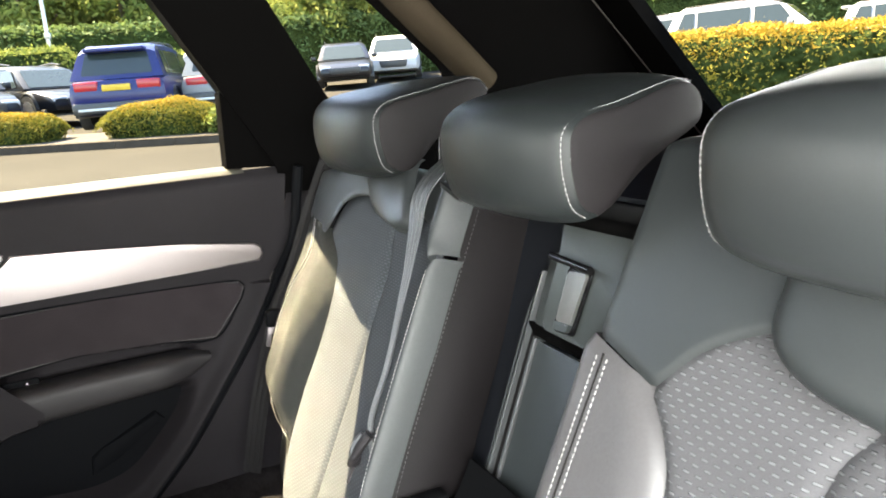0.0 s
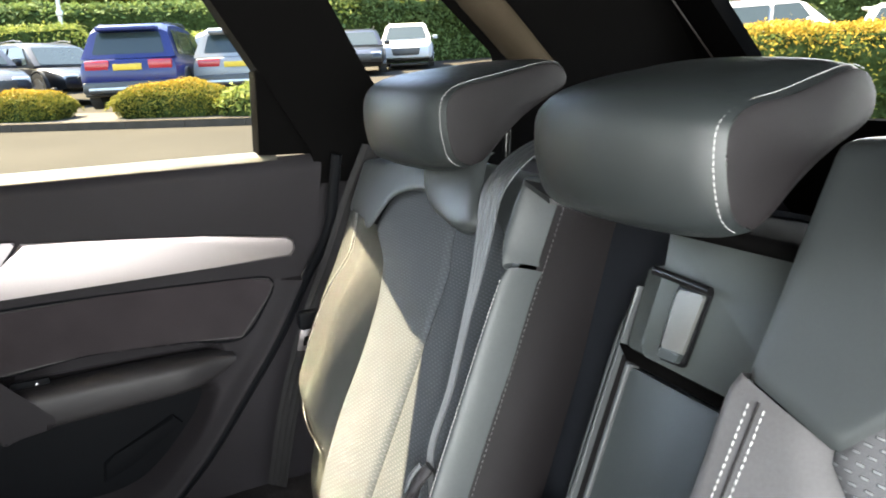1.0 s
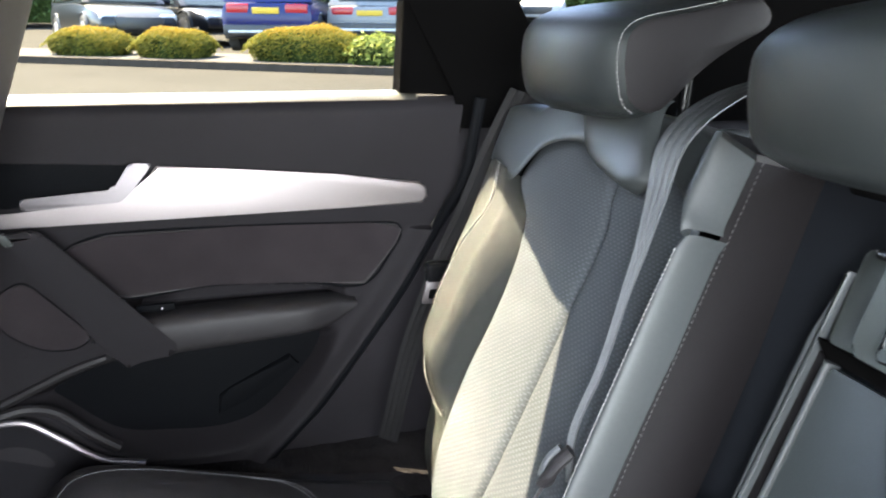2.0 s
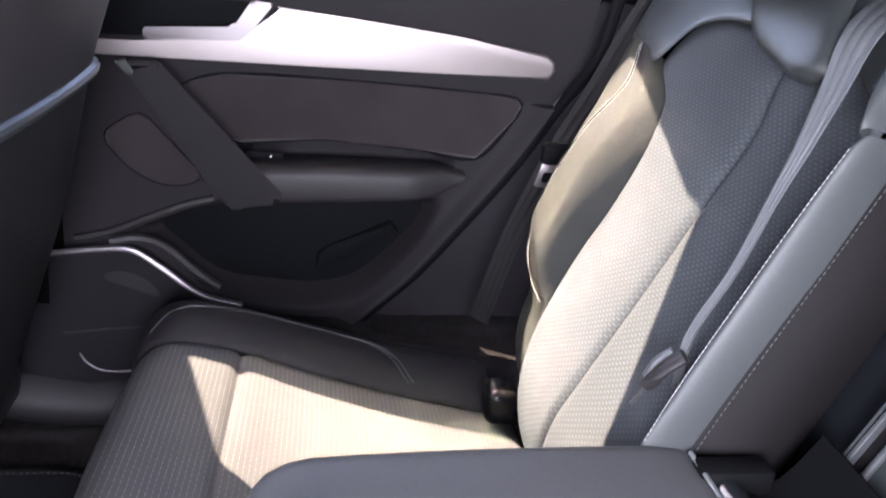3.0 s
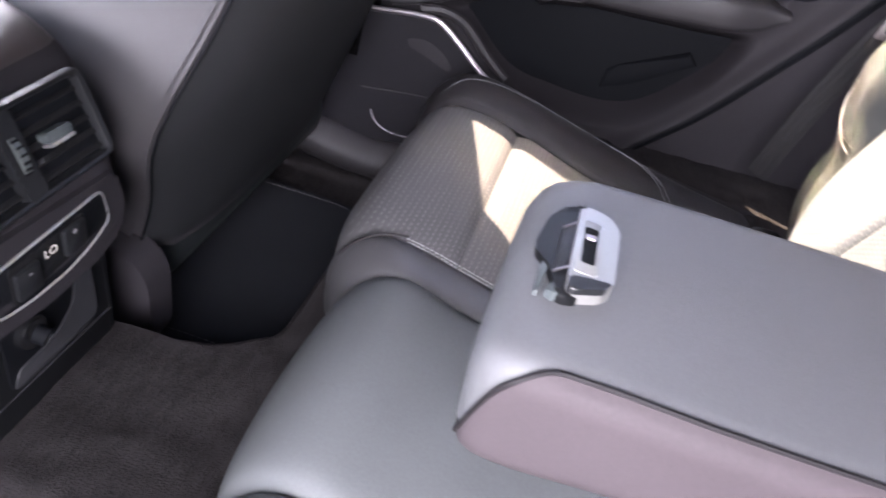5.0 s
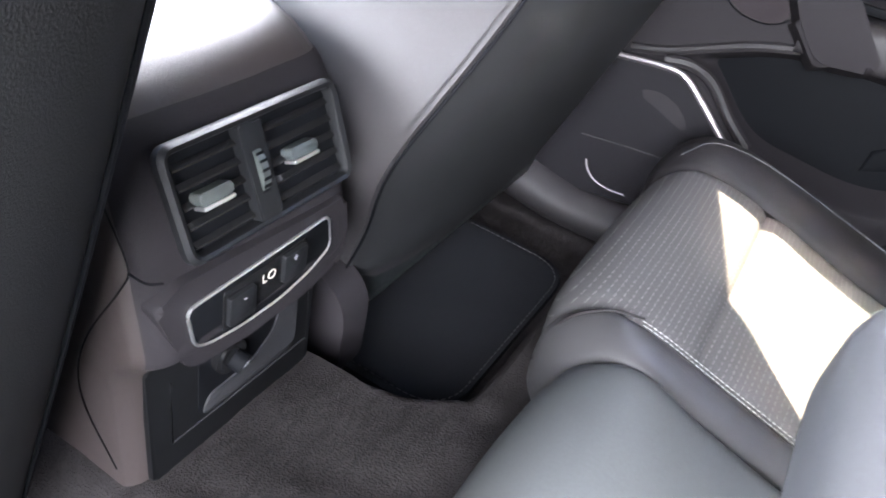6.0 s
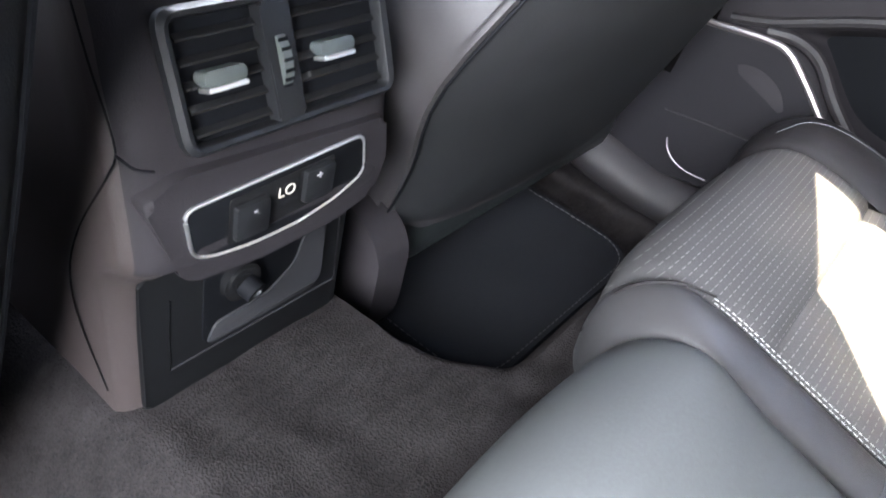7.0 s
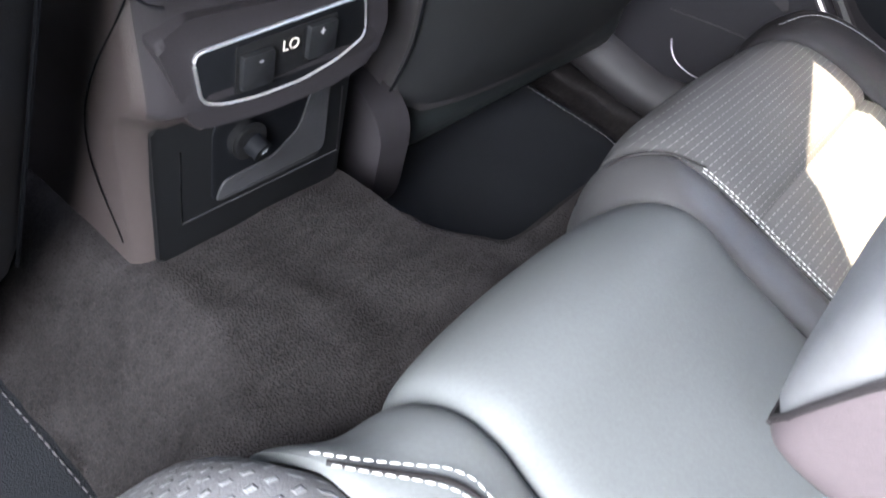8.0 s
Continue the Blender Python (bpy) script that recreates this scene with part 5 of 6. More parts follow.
# lower storage niche with the power socket
LF = lambda a, b, h: Vector((-0.0255 + h, CY + a, b))
part("niche_frame", prism(rounded([(-0.082, 0.572), (-0.084, 0.698), (0.084, 0.698), (0.086, 0.572)], 0.010), lambda a, b, h: LF(a, b, h), 0.0050, 0.0045, 4), M_piano, con, "dark lower face of the console")
part("niche_seam", tube([LF(-0.064, 0.668, 0.0052), LF(-0.064, 0.606, 0.0052), LF(0.082, 0.606, 0.0052), LF(0.078, 0.668, 0.0052)], 0.0007, 6), M_niche, con)
# niche depth is painted: a dark plate for its shade, a lighter one for its floor
part("niche", prism(rounded([(-0.040, 0.612), (-0.040, 0.680), (0.062, 0.686), (0.064, 0.622), (0.058, 0.612)], 0.010), lambda a, b, h: LF(a, b, 0.0038 + h), 0.0022, 0.0008), M_plastic_dark, con, "dark plate drawn as the shade inside the niche")
part("niche_floor", prism(rounded([(-0.038, 0.613), (-0.031, 0.630), (0.012, 0.632), (0.036, 0.648), (0.046, 0.684), (0.062, 0.685), (0.064, 0.622), (0.058, 0.613)], 0.006), lambda a, b, h: LF(a, b, 0.0055 + h), 0.002, 0.001), M_niche, con)
sock = part("power_socket", tube([LF(-0.014, 0.660, 0.004), LF(-0.014, 0.660, 0.012)], 0.0145, 24), M_gloss, con, "black power socket with its cap")
part("socket_ring", tube([LF(-0.014, 0.660, 0.011), LF(-0.014, 0.660, 0.0135)], 0.0125, 24), M_gloss, sock)
part("socket_cap", tube([LF(-0.013, 0.659, 0.012), LF(-0.011, 0.656, 0.020), LF(-0.0107, 0.6555, 0.0215)], 0.0080, 20), M_plastic_dark, sock)
lettering("12V", 0.0044, Matrix.Translation(LF(-0.0105, 0.6555, 0.0217)) @ TURN_TEXT, sock, M_steel_trim)
part("body_seam", tube(path([(-0.050, CY - 0.0955, 0.868), (-0.030, CY - 0.0970, 0.828), (-0.010, CY - 0.0985, 0.792), (-0.016, CY - 0.0990, 0.776), (-0.048, CY - 0.0995, 0.722), (-0.064, CY - 0.0990, 0.680), (-0.066, CY - 0.0965, 0.640), (-0.042, CY - 0.0950, 0.590)], 50), 0.0006, 6), M_plastic_dark, con)
part("cross_seam", tube(path([(-0.010, CY - 0.0986, 0.789), (0.000, CY - 0.0955, 0.786), (0.004, CY - 0.088, 0.784)], 12), 0.0009, 6), M_plastic_dark, con)

# ---- front seats ----


def front_seat(near):
    st = thing("front_seat", (-0.35, flip(0.45, near), 0.45), "front seat with its back turned to the rear bench, dark leather", "car seat", "front seats")

    def pt(s, t, side):
        """s across, t up the back; side: 0 rear face, 1 front face."""
        z = 0.575 + 0.76 * t
        cut = ramp01((t - 0.30) / 0.35)
        half = 0.250 - 0.048 * cut + (0.052 * math.exp(-((t - 0.26) / 0.11) ** 2) if s < 0 and not near else 0.0) * min(1.0, abs(s))
        y = 0.430 - 0.044 * cut + half * s
        x = 0.002 + 0.37 * (z - 0.655) - (0.026 if s < 0 else 0.075) * abs(s) ** 5 - 0.012 * abs(s) ** 2
        x -= (0.10 + 0.06 * abs(s)) * side
        return Vector((x, flip(y, near), z))

    rings = []
    for j in range(31):
        t = j / 30
        end = 1 - 0.5 * math.exp(-t / 0.02) * 0.4 - 0.5 * math.exp(-(1 - t) / 0.03) * 0.6
        ring = []
        for i in range(19):
            s = (-1 + 2 * i / 18)
            ring.append(pt(s * end, t, 0))
        for i in range(19):
            s = (1 - 2 * i / 18)
            ring.append(pt(s * end * 1.02, t, 1.0 + 0.25 * abs(s) ** 3))
        rings.append(ring)
    part("backrest", loft(rings), M_seat_rear, st, "smooth dark leather back")
    for e in (-1, 1):
        part("side_flank", sheet(lambda u, v, e=e: pt(e * (1.004 + 0.02 * u), 0.035 + 0.93 * v, 0.03 + 1.15 * u) + Vector((0, e * 0.002 * (-1 if near else 1), 0)), 12, 40), M_seat_rear, st, "dark leather side of the seat back")
    part("upper_back", sheet(lambda u, v: pt(-0.985 + 1.97 * u, 0.605 + 0.35 * v, 0) + Vector((0.0025, 0, 0)), 30, 16), M_seat_rear, st, "dark leather upper back")
    part("back_panel", sheet(lambda u, v: pt((-0.985 + 1.97 * u) * (1 - 0.06 * math.exp(-v / 0.03)), 0.012 + 0.585 * v, 0) + Vector((0.004 - 0.004 * (abs(2 * u - 1) ** 12 + abs(2 * v - 1) ** 12), 0, 0)), 36, 40), M_seat_panel, st, "dark seat-back panel")
    part("back_seam", tube([pt(-0.99 if not near else -0.99, t / 30, 0) + Vector((0.002, 0, 0)) for t in range(1, 19)], 0.0014, 6), M_plastic_dark, st)
    part("panel_edge", tube([pt(-0.97 + 1.94 * k / 30, 0.597 - 0.02 * abs(-1 + 2 * k / 30) ** 6, 0) + Vector((0.004, 0, 0)) for k in range(31)], 0.0065, 10), M_leather_pad, st, "rounded upper edge of the seat-back panel")
    part("cushion", box((-0.72, flip(0.455, near) - 0.235, 0.50), (-0.05, flip(0.455, near) + 0.235, 0.66), 0.04, 4), M_leather, st)
    part("base_shield", loft([[Vector((x - (0.10 if near else 0), flip(0.150, near) + dy * (1 if not near else -1), z)) for x, z in rounded([(-0.40, 0.46), (-0.40, 0.62), (-0.08, 0.63), (-0.022, 0.60), (-0.022, 0.50), (-0.06, 0.46)], 0.03, 6)] for dy in (0.0, 0.02, 0.04)]), M_plastic_dark if near else M_plastic, st, "rounded plastic seat base cover")
    part("rail", box((-0.60, flip(0.26, near) - 0.02, 0.425), (-0.10, flip(0.26, near) + 0.02, 0.455), 0.004), M_plastic_dark, st)
    hd = [[Vector((0.16 + 0.03 * math.sin(w) + 0.35 * (dz), flip(0.455 + 0.13 * k * math.cos(w), near), 1.36 + dz)) for w in [i * 6.2832 / 20 for i in range(20)]] for dz, k in ((-0.02, 0.8), (0.0, 0.95), (0.06, 1.0), (0.11, 0.9), (0.13, 0.7))]
    part("headrest", loft(hd), M_leather, st)
    part("post", tube([(0.14, flip(0.40, near), 1.27), (0.155, flip(0.40, near), 1.36)], 0.006), M_chrome, st)
    part("post", tube([(0.14, flip(0.51, near), 1.27), (0.155, flip(0.51, near), 1.36)], 0.006), M_chrome, st)


front_seat(False)
front_seat(True)

# ---- outside: car park, hedges, parked cars ----
M_asphalt = mat("pale_asphalt", (0.0300, 0.0275, 0.0235), 0.95, grain=0.8, size=60, vary=0.2, stain=0.6, spec=0.03)
M_kerb = mat("kerb_stone", (0.040, 0.033, 0.026), 0.95, grain=0.6, size=40, vary=0.25, spec=0.05)
M_soil = mat("soil", (0.03, 0.023, 0.017), 1.0, grain=1.0, size=30, vary=0.4)
M_rubber = mat("tyre_rubber", (0.02, 0.02, 0.02), 0.8, size=60)
M_rim = mat("alloy_rim", (0.5, 0.5, 0.52), 0.3, metal=0.8, size=60)
M_carglass = mat("car_glass", (0.022, 0.030, 0.030), 0.08, size=20, vary=0.05, spec=0.35)
M_red = mat("red_lamp", (0.30, 0.015, 0.02), 0.2, size=60)
M_lamp = mat("clear_lamp", (0.4, 0.41, 0.42), 0.15, size=60)
M_plate = mat("yellow_plate", (0.45, 0.29, 0.015), 0.5, size=60)
M_grille = mat("car_grille", (0.02, 0.02, 0.02), 0.4, size=60)
M_bark = mat("bark", (0.10, 0.075, 0.05), 0.95, grain=1.0, size=25, vary=0.4)
M_steel = mat("galvanised_post", (0.45, 0.46, 0.47), 0.5, metal=0.5, size=30)


def paint(name, color):
    return mat(name, color, 0.30, coat=0.15, spec=0.3, size=30, vary=0.05, stain=2)


def leafy(name, color, tip, split=0.5):
    """Leaves, each a little different, with sunlight through them."""
    m = bpy.data.materials.new(name)
    m.use_nodes = True
    n, l = m.node_tree.nodes, m.node_tree.links
    b = n["Principled BSDF"]
    b.inputs["Roughness"].default_value = 0.7
    b.inputs["Specular IOR Level"].default_value = 0.08
    geo = n.new("ShaderNodeNewGeometry")
    mix = n.new("ShaderNodeMix")
    mix.data_type = "RGBA"
    mix.inputs["A"].default_value, mix.inputs["B"].default_value = (*color, 1), (*tip, 1)
    l.new(geo.outputs["Random Per Island"], mix.inputs["Factor"])
    l.new(mix.outputs["Result"], b.inputs["Base Color"])
    tr = n.new("ShaderNodeBsdfTranslucent")
    l.new(mix.outputs["Result"], tr.inputs["Color"])
    ad = n.new("ShaderNodeMixShader")
    ad.inputs[0].default_value = 0.3
    l.new(b.outputs[0], ad.inputs[1])
    l.new(tr.outputs[0], ad.inputs[2])
    l.new(ad.outputs[0], n["Material Output"].inputs["Surface"])
    return m


M_leaf_dark = leafy("leaf_dark", (0.058, 0.088, 0.030), (0.11, 0.15, 0.050))
M_leaf_gold = leafy("leaf_gold", (0.075, 0.085, 0.013), (0.17, 0.14, 0.0225))
M_leaf_tip = leafy("leaf_tip", (0.21, 0.13, 0.015), (0.24, 0.17, 0.025))
M_leaf_lime = leafy("leaf_lime", (0.1, 0.135, 0.03), (0.19, 0.2, 0.05))
M_core = mat("hedge_inside", (0.026, 0.036, 0.011), 1.0, grain=1.0, size=9, vary=0.7, stain=2.0, spec=0.0, relief=0.15)


def ground_z(x, y):
    return 0.02 + 0.049 * (0.42 * x + 0.91 * (y + 0.55))


def OUT(az, d):
    a = radians(az)
    x, y = 0.405 + d * math.sin(a), -0.556 + d * math.cos(a)
    return Vector((x, y, ground_z(x, y)))


tagged(part("ground", sheet(lambda u, v: Vector((-300 + 600 * u, -300 + 600 * v, ground_z(-300 + 600 * u, -300 + 600 * v))), 30, 30), M_asphalt), "pale sunlit car park surface", "ground", kind="structure")



def leaves(spots, size, rg):
    """Many small bent leaves at the given places, each with a rough outward way."""
    bm = bmesh.new()
    for p, nrm in spots:
        w = Vector((rg.gauss(0, 1), rg.gauss(0, 1), rg.gauss(0, 1))) * 0.7 + nrm
        w.normalize()
        a = w.orthogonal().normalized()
        a.rotate(Matrix.Rotation(rg.uniform(0, 6.28), 3, w))
        b = w.cross(a)
        s = size * rg.uniform(0.6, 1.3)
        q = [bm.verts.new(p + a * s), bm.verts.new(p + b * s * 0.45 + w * s * 0.15), bm.verts.new(p - a * s), bm.verts.new(p - b * s * 0.45 + w * s * 0.15)]
        bm.faces.new((q[0], q[1], q[2]))
        bm.faces.new((q[0], q[2], q[3]))
    return bm


def shape_pt(u, v, sx, sy, sz, seed):
    """A clipped hedge's rounded, uneven outside; u round it, v from foot to top."""
    w = 2 * math.pi * u
    c, s = math.cos(w), math.sin(w)
    k = 0.35 if sx > 3 else 0.6
    e = (1 - max(v - 0.55, 0) ** 2 / 0.2025 * 0.999) ** 0.5 if v > 0.55 else 0.93 + 0.07 * v / 0.55
    if sx <= 3:
        e, k, v = math.sqrt(max(0.0, 1 - v ** 2.6)) * (0.86 + 0.14 * min(v / 0.3, 1)), 0.8, 0.75 * v ** 0.85
    p = Vector((math.copysign(abs(c) ** k, c) * sx / 2 * e, math.copysign(abs(s) ** k, s) * sy / 2 * e, sz * min(v / 0.75, 1.0) ** 0.9))
    f = 1 + (0.10 if sx > 3 else 0.22) * noise.noise(Vector((p.x * 1.5 + seed, p.y * 1.5, p.z * 2.0)))
    return Vector((p.x * (1 + 0.04 * (f - 1)), p.y * f, p.z * f))


def hedge(name, label, at, turn, size, mat_leaf, mat_top, count, leaf, seed, group=""):
    sx, sy, sz = size
    th = thing(name, (0, 0, 0), label, "hedge" if sx > 3 else "bush", group)
    th.matrix_basis = Matrix.Identity(4)
    part("hedge_core", sheet(lambda u, v: shape_pt(u, v, sx * 0.96, sy * 0.9, sz * 0.93, seed), 60, 16), M_core, th)
    rg = random.Random(seed)
    low, top = [], []
    for _ in range(count):
        u, v = rg.random(), rg.random() ** 0.8
        if rg.random() < 0.35:
            x, y = (rg.random() - 0.5) * sx * 0.95, (rg.random() - 0.5) * sy * 0.92
            p = Vector((x, y, sz * (1 + 0.06 * noise.noise(Vector((x * 2 + seed, y * 2, 0)))) * ((1 - 0.25 * (abs(x) / (sx / 2)) ** 8 - 0.25 * (abs(y) / (sy / 2)) ** 5) if sx > 3 else (1 - 0.55 * (abs(x) / (sx / 2)) ** 3 - 0.40 * (abs(y) / (sy / 2)) ** 2.5))))
            nrm = Vector((0, 0, 1))
        else:
            p = shape_pt(u, v, sx, sy, sz, seed)
            nrm = Vector((p.x / sx, p.y / sy, 0.3)).normalized()
        p += Vector((rg.gauss(0, 1), rg.gauss(0, 1), rg.gauss(0, 1))) * leaf * 0.7
        (top if p.z > sz * rg.uniform(0.72, 1.02) else low).append((p, nrm))
    tagged(part("leaves", leaves(low, leaf, rg), mat_leaf, th, smooth=False), kind="stuff")
    tagged(part("top_leaves", leaves(top, leaf, rg), mat_top, th, smooth=False), kind="stuff")
    th.matrix_basis = Matrix.Translation(at) @ Matrix.Rotation(radians(turn), 4, "Z")
    return th


# kerb and planting bed
K1, K2 = Vector((-0.54, 13.7, 0)), Vector((2.65, 11.5, 0))
kd = (K2 - K1).normalized()
kn = Vector((-kd.y, kd.x, 0))
kn = kn if kn.y > 0 else -kn


def strip(a, b, lo, hi, name, material, label, category):
    def fn(u, v, k):
        p = K1 + kd * (a + (b - a) * u) + kn * (lo + (hi - lo) * v)
        return Vector((p.x, p.y, ground_z(p.x, p.y) + k))
    bm = bmesh.new()
    h = 0.12
    for i in range(24):
        u0, u1 = i / 24 + 0.0002, (i + 1) / 24 - 0.0002
        c = [bm.verts.new(fn(u, v, z)) for z in (-0.05, h) for u, v in ((u0, 0), (u1, 0), (u1, 1), (u0, 1))]
        for f in ((4, 5, 6, 7), (0, 1, 5, 4), (1, 2, 6, 5), (2, 3, 7, 6), (3, 0, 4, 7)):
            bm.faces.new([c[k] for k in f])
    return tagged(part(name, bm, material, smooth=False), label, category, kind="structure")


strip(-14, 10, 0.0, 0.16, "kerb", M_kerb, "pale stone kerb along the planting bed", "kerb")
strip(-14, 10, 0.17, 1.7, "planting_bed", M_soil, "dark soil bed behind the kerb", "bed")
kt = math.degrees(math.atan2(kd.y, kd.x))


def on_bed(s, off=0.75):
    p = K1 + kd * s + kn * off
    return Vector((p.x, p.y, ground_z(p.x, p.y) + 0.10))


hedge("low_bush", "low clipped bush with golden-green leaves on the kerb bed", on_bed(2.5), kt, (2.2, 1.0, 0.56), M_leaf_gold, M_leaf_tip, 15000, 0.021, 11, "kerb bushes")
hedge("low_bush", "low clipped bush with golden-green leaves on the kerb bed", on_bed(-0.15), kt, (1.5, 1.0, 0.50), M_leaf_gold, M_leaf_tip, 11000, 0.021, 12, "kerb bushes")
hedge("low_bush", "low clipped bush with golden-green leaves on the kerb bed", on_bed(-2.0), kt, (1.7, 1.0, 0.50), M_leaf_gold, M_leaf_tip, 11000, 0.021, 13, "kerb bushes")
hedge("leafy_plant", "loose bright lime-green plant beside the clipped bush", on_bed(3.85, 0.5), kt, (0.9, 0.6, 0.42), M_leaf_lime, M_leaf_lime, 900, 0.06, 14, "kerb bushes")
hedge("clipped_hedge", "wide clipped hedge with an orange-gold top behind the car", OUT(60, 9.2), -28, (9.5, 1.6, 1.12), M_leaf_gold, M_leaf_tip, 60000, 0.022, 15)
hedge("tall_hedge", "tall dark green hedge along the far side", OUT(2, 33), 0, (46, 2.0, 2.7), M_leaf_dark, M_leaf_dark, 50000, 0.13, 16)
hedge("tall_hedge", "tall dark green hedge behind the far row of cars", OUT(45, 38), -50, (40, 2.0, 3.0), M_leaf_dark, M_leaf_lime, 42000, 0.13, 17)
hedge("round_bush", "bright yellow-green rounded shrub by the lamp post", OUT(-2.2, 27), 0, (3.6, 2.0, 1.9), M_leaf_lime, M_leaf_lime, 3500, 0.07, 18)
hedge("round_bush", "long bright green shrub behind the parked cars", OUT(10, 27), 5, (6.0, 1.6, 1.5), M_leaf_lime, M_leaf_lime, 3500, 0.07, 19)

for az, d, turn in ((-6, 48, 0), (26, 52, -26), (52, 54, -50)):
    hedge("tall_hedge", "tall belt of yellow-green trees far behind the car park", OUT(az, d), turn, (44, 4.0, 13), M_leaf_lime, M_leaf_lime, 16000, 0.26, 60 + az)


def tree(at, height, spread, seed, mat_leaf, label):
    th = thing("tree", (0, 0, 0), label, "tree", "trees behind the hedge")
    rg = random.Random(seed)
    part("trunk", tube([(0, 0, 0), (0.05, 0.02, height * 0.25), (-0.04, 0.05, height * 0.55), (0, 0, height * 0.8)], 0.16, 10), M_bark, th)
    spots = []
    for k in range(26):
        w, r = rg.uniform(0, 6.28), spread * rg.uniform(0.15, 0.9)
        tip = Vector((r * math.cos(w), r * math.sin(w), height * rg.uniform(0.35, 1.0) * (1 - 0.25 * r / spread)))
        if k < 7:
            part("limb", tube(path([(0, 0, height * rg.uniform(0.2, 0.5)), tip * 0.5 + Vector((0, 0, height * 0.15)), tip], 8), 0.05, 6), M_bark, th)
        rad = spread * rg.uniform(0.22, 0.42)
        for _ in range(330):
            d = Vector((rg.gauss(0, 1), rg.gauss(0, 1), rg.gauss(0, 0.8))).normalized()
            spots.append((tip + d * rad * rg.uniform(0.4, 1.05), d))
    tagged(part("crown", leaves(spots, 0.15, rg), mat_leaf, th, smooth=False), kind="stuff")
    th.matrix_basis = Matrix.Translation(at)


for az, d, h, s, m in ((-14, 39, 8, 3.4, M_leaf_lime), (-7, 38, 7.5, 3.2, M_leaf_dark), (-1, 39, 8, 3.4, M_leaf_lime), (5, 38, 7, 3.2, M_leaf_lime), (11, 40, 8, 3.6, M_leaf_dark), (18, 37, 8, 3.4, M_leaf_lime), (25, 37, 9, 3.8, M_leaf_dark), (31, 38, 8, 3.5, M_leaf_lime), (41, 42, 9, 3.8, M_leaf_dark), (49, 44, 9, 3.8, M_leaf_dark), (57, 44, 9, 3.8, M_leaf_lime)):
    tree(OUT(az, d), h, s, int(az * 10 + 500), m, "broad leafy tree behind the hedge" if m is M_leaf_dark else "broad tree with bright yellow-green leaves behind the hedge")

lp = thing("lamp_post", (0, 0, 0), "slim grey metal lamp post in the car park", "lamp post")
part("pole", tube([(0, 0, 0), (0, 0, 3.0), (0, 0, 6.0)], 0.065, 12), M_steel, lp)
part("head", box((-0.12, -0.5, 5.95), (0.12, 0.15, 6.1), 0.03), M_steel, lp)
part("camera_box", box((-0.1, -0.15, 2.35), (0.1, 0.1, 2.5), 0.02), M_steel, lp)
lp.matrix_basis = Matrix.Translation(OUT(0.1, 29))


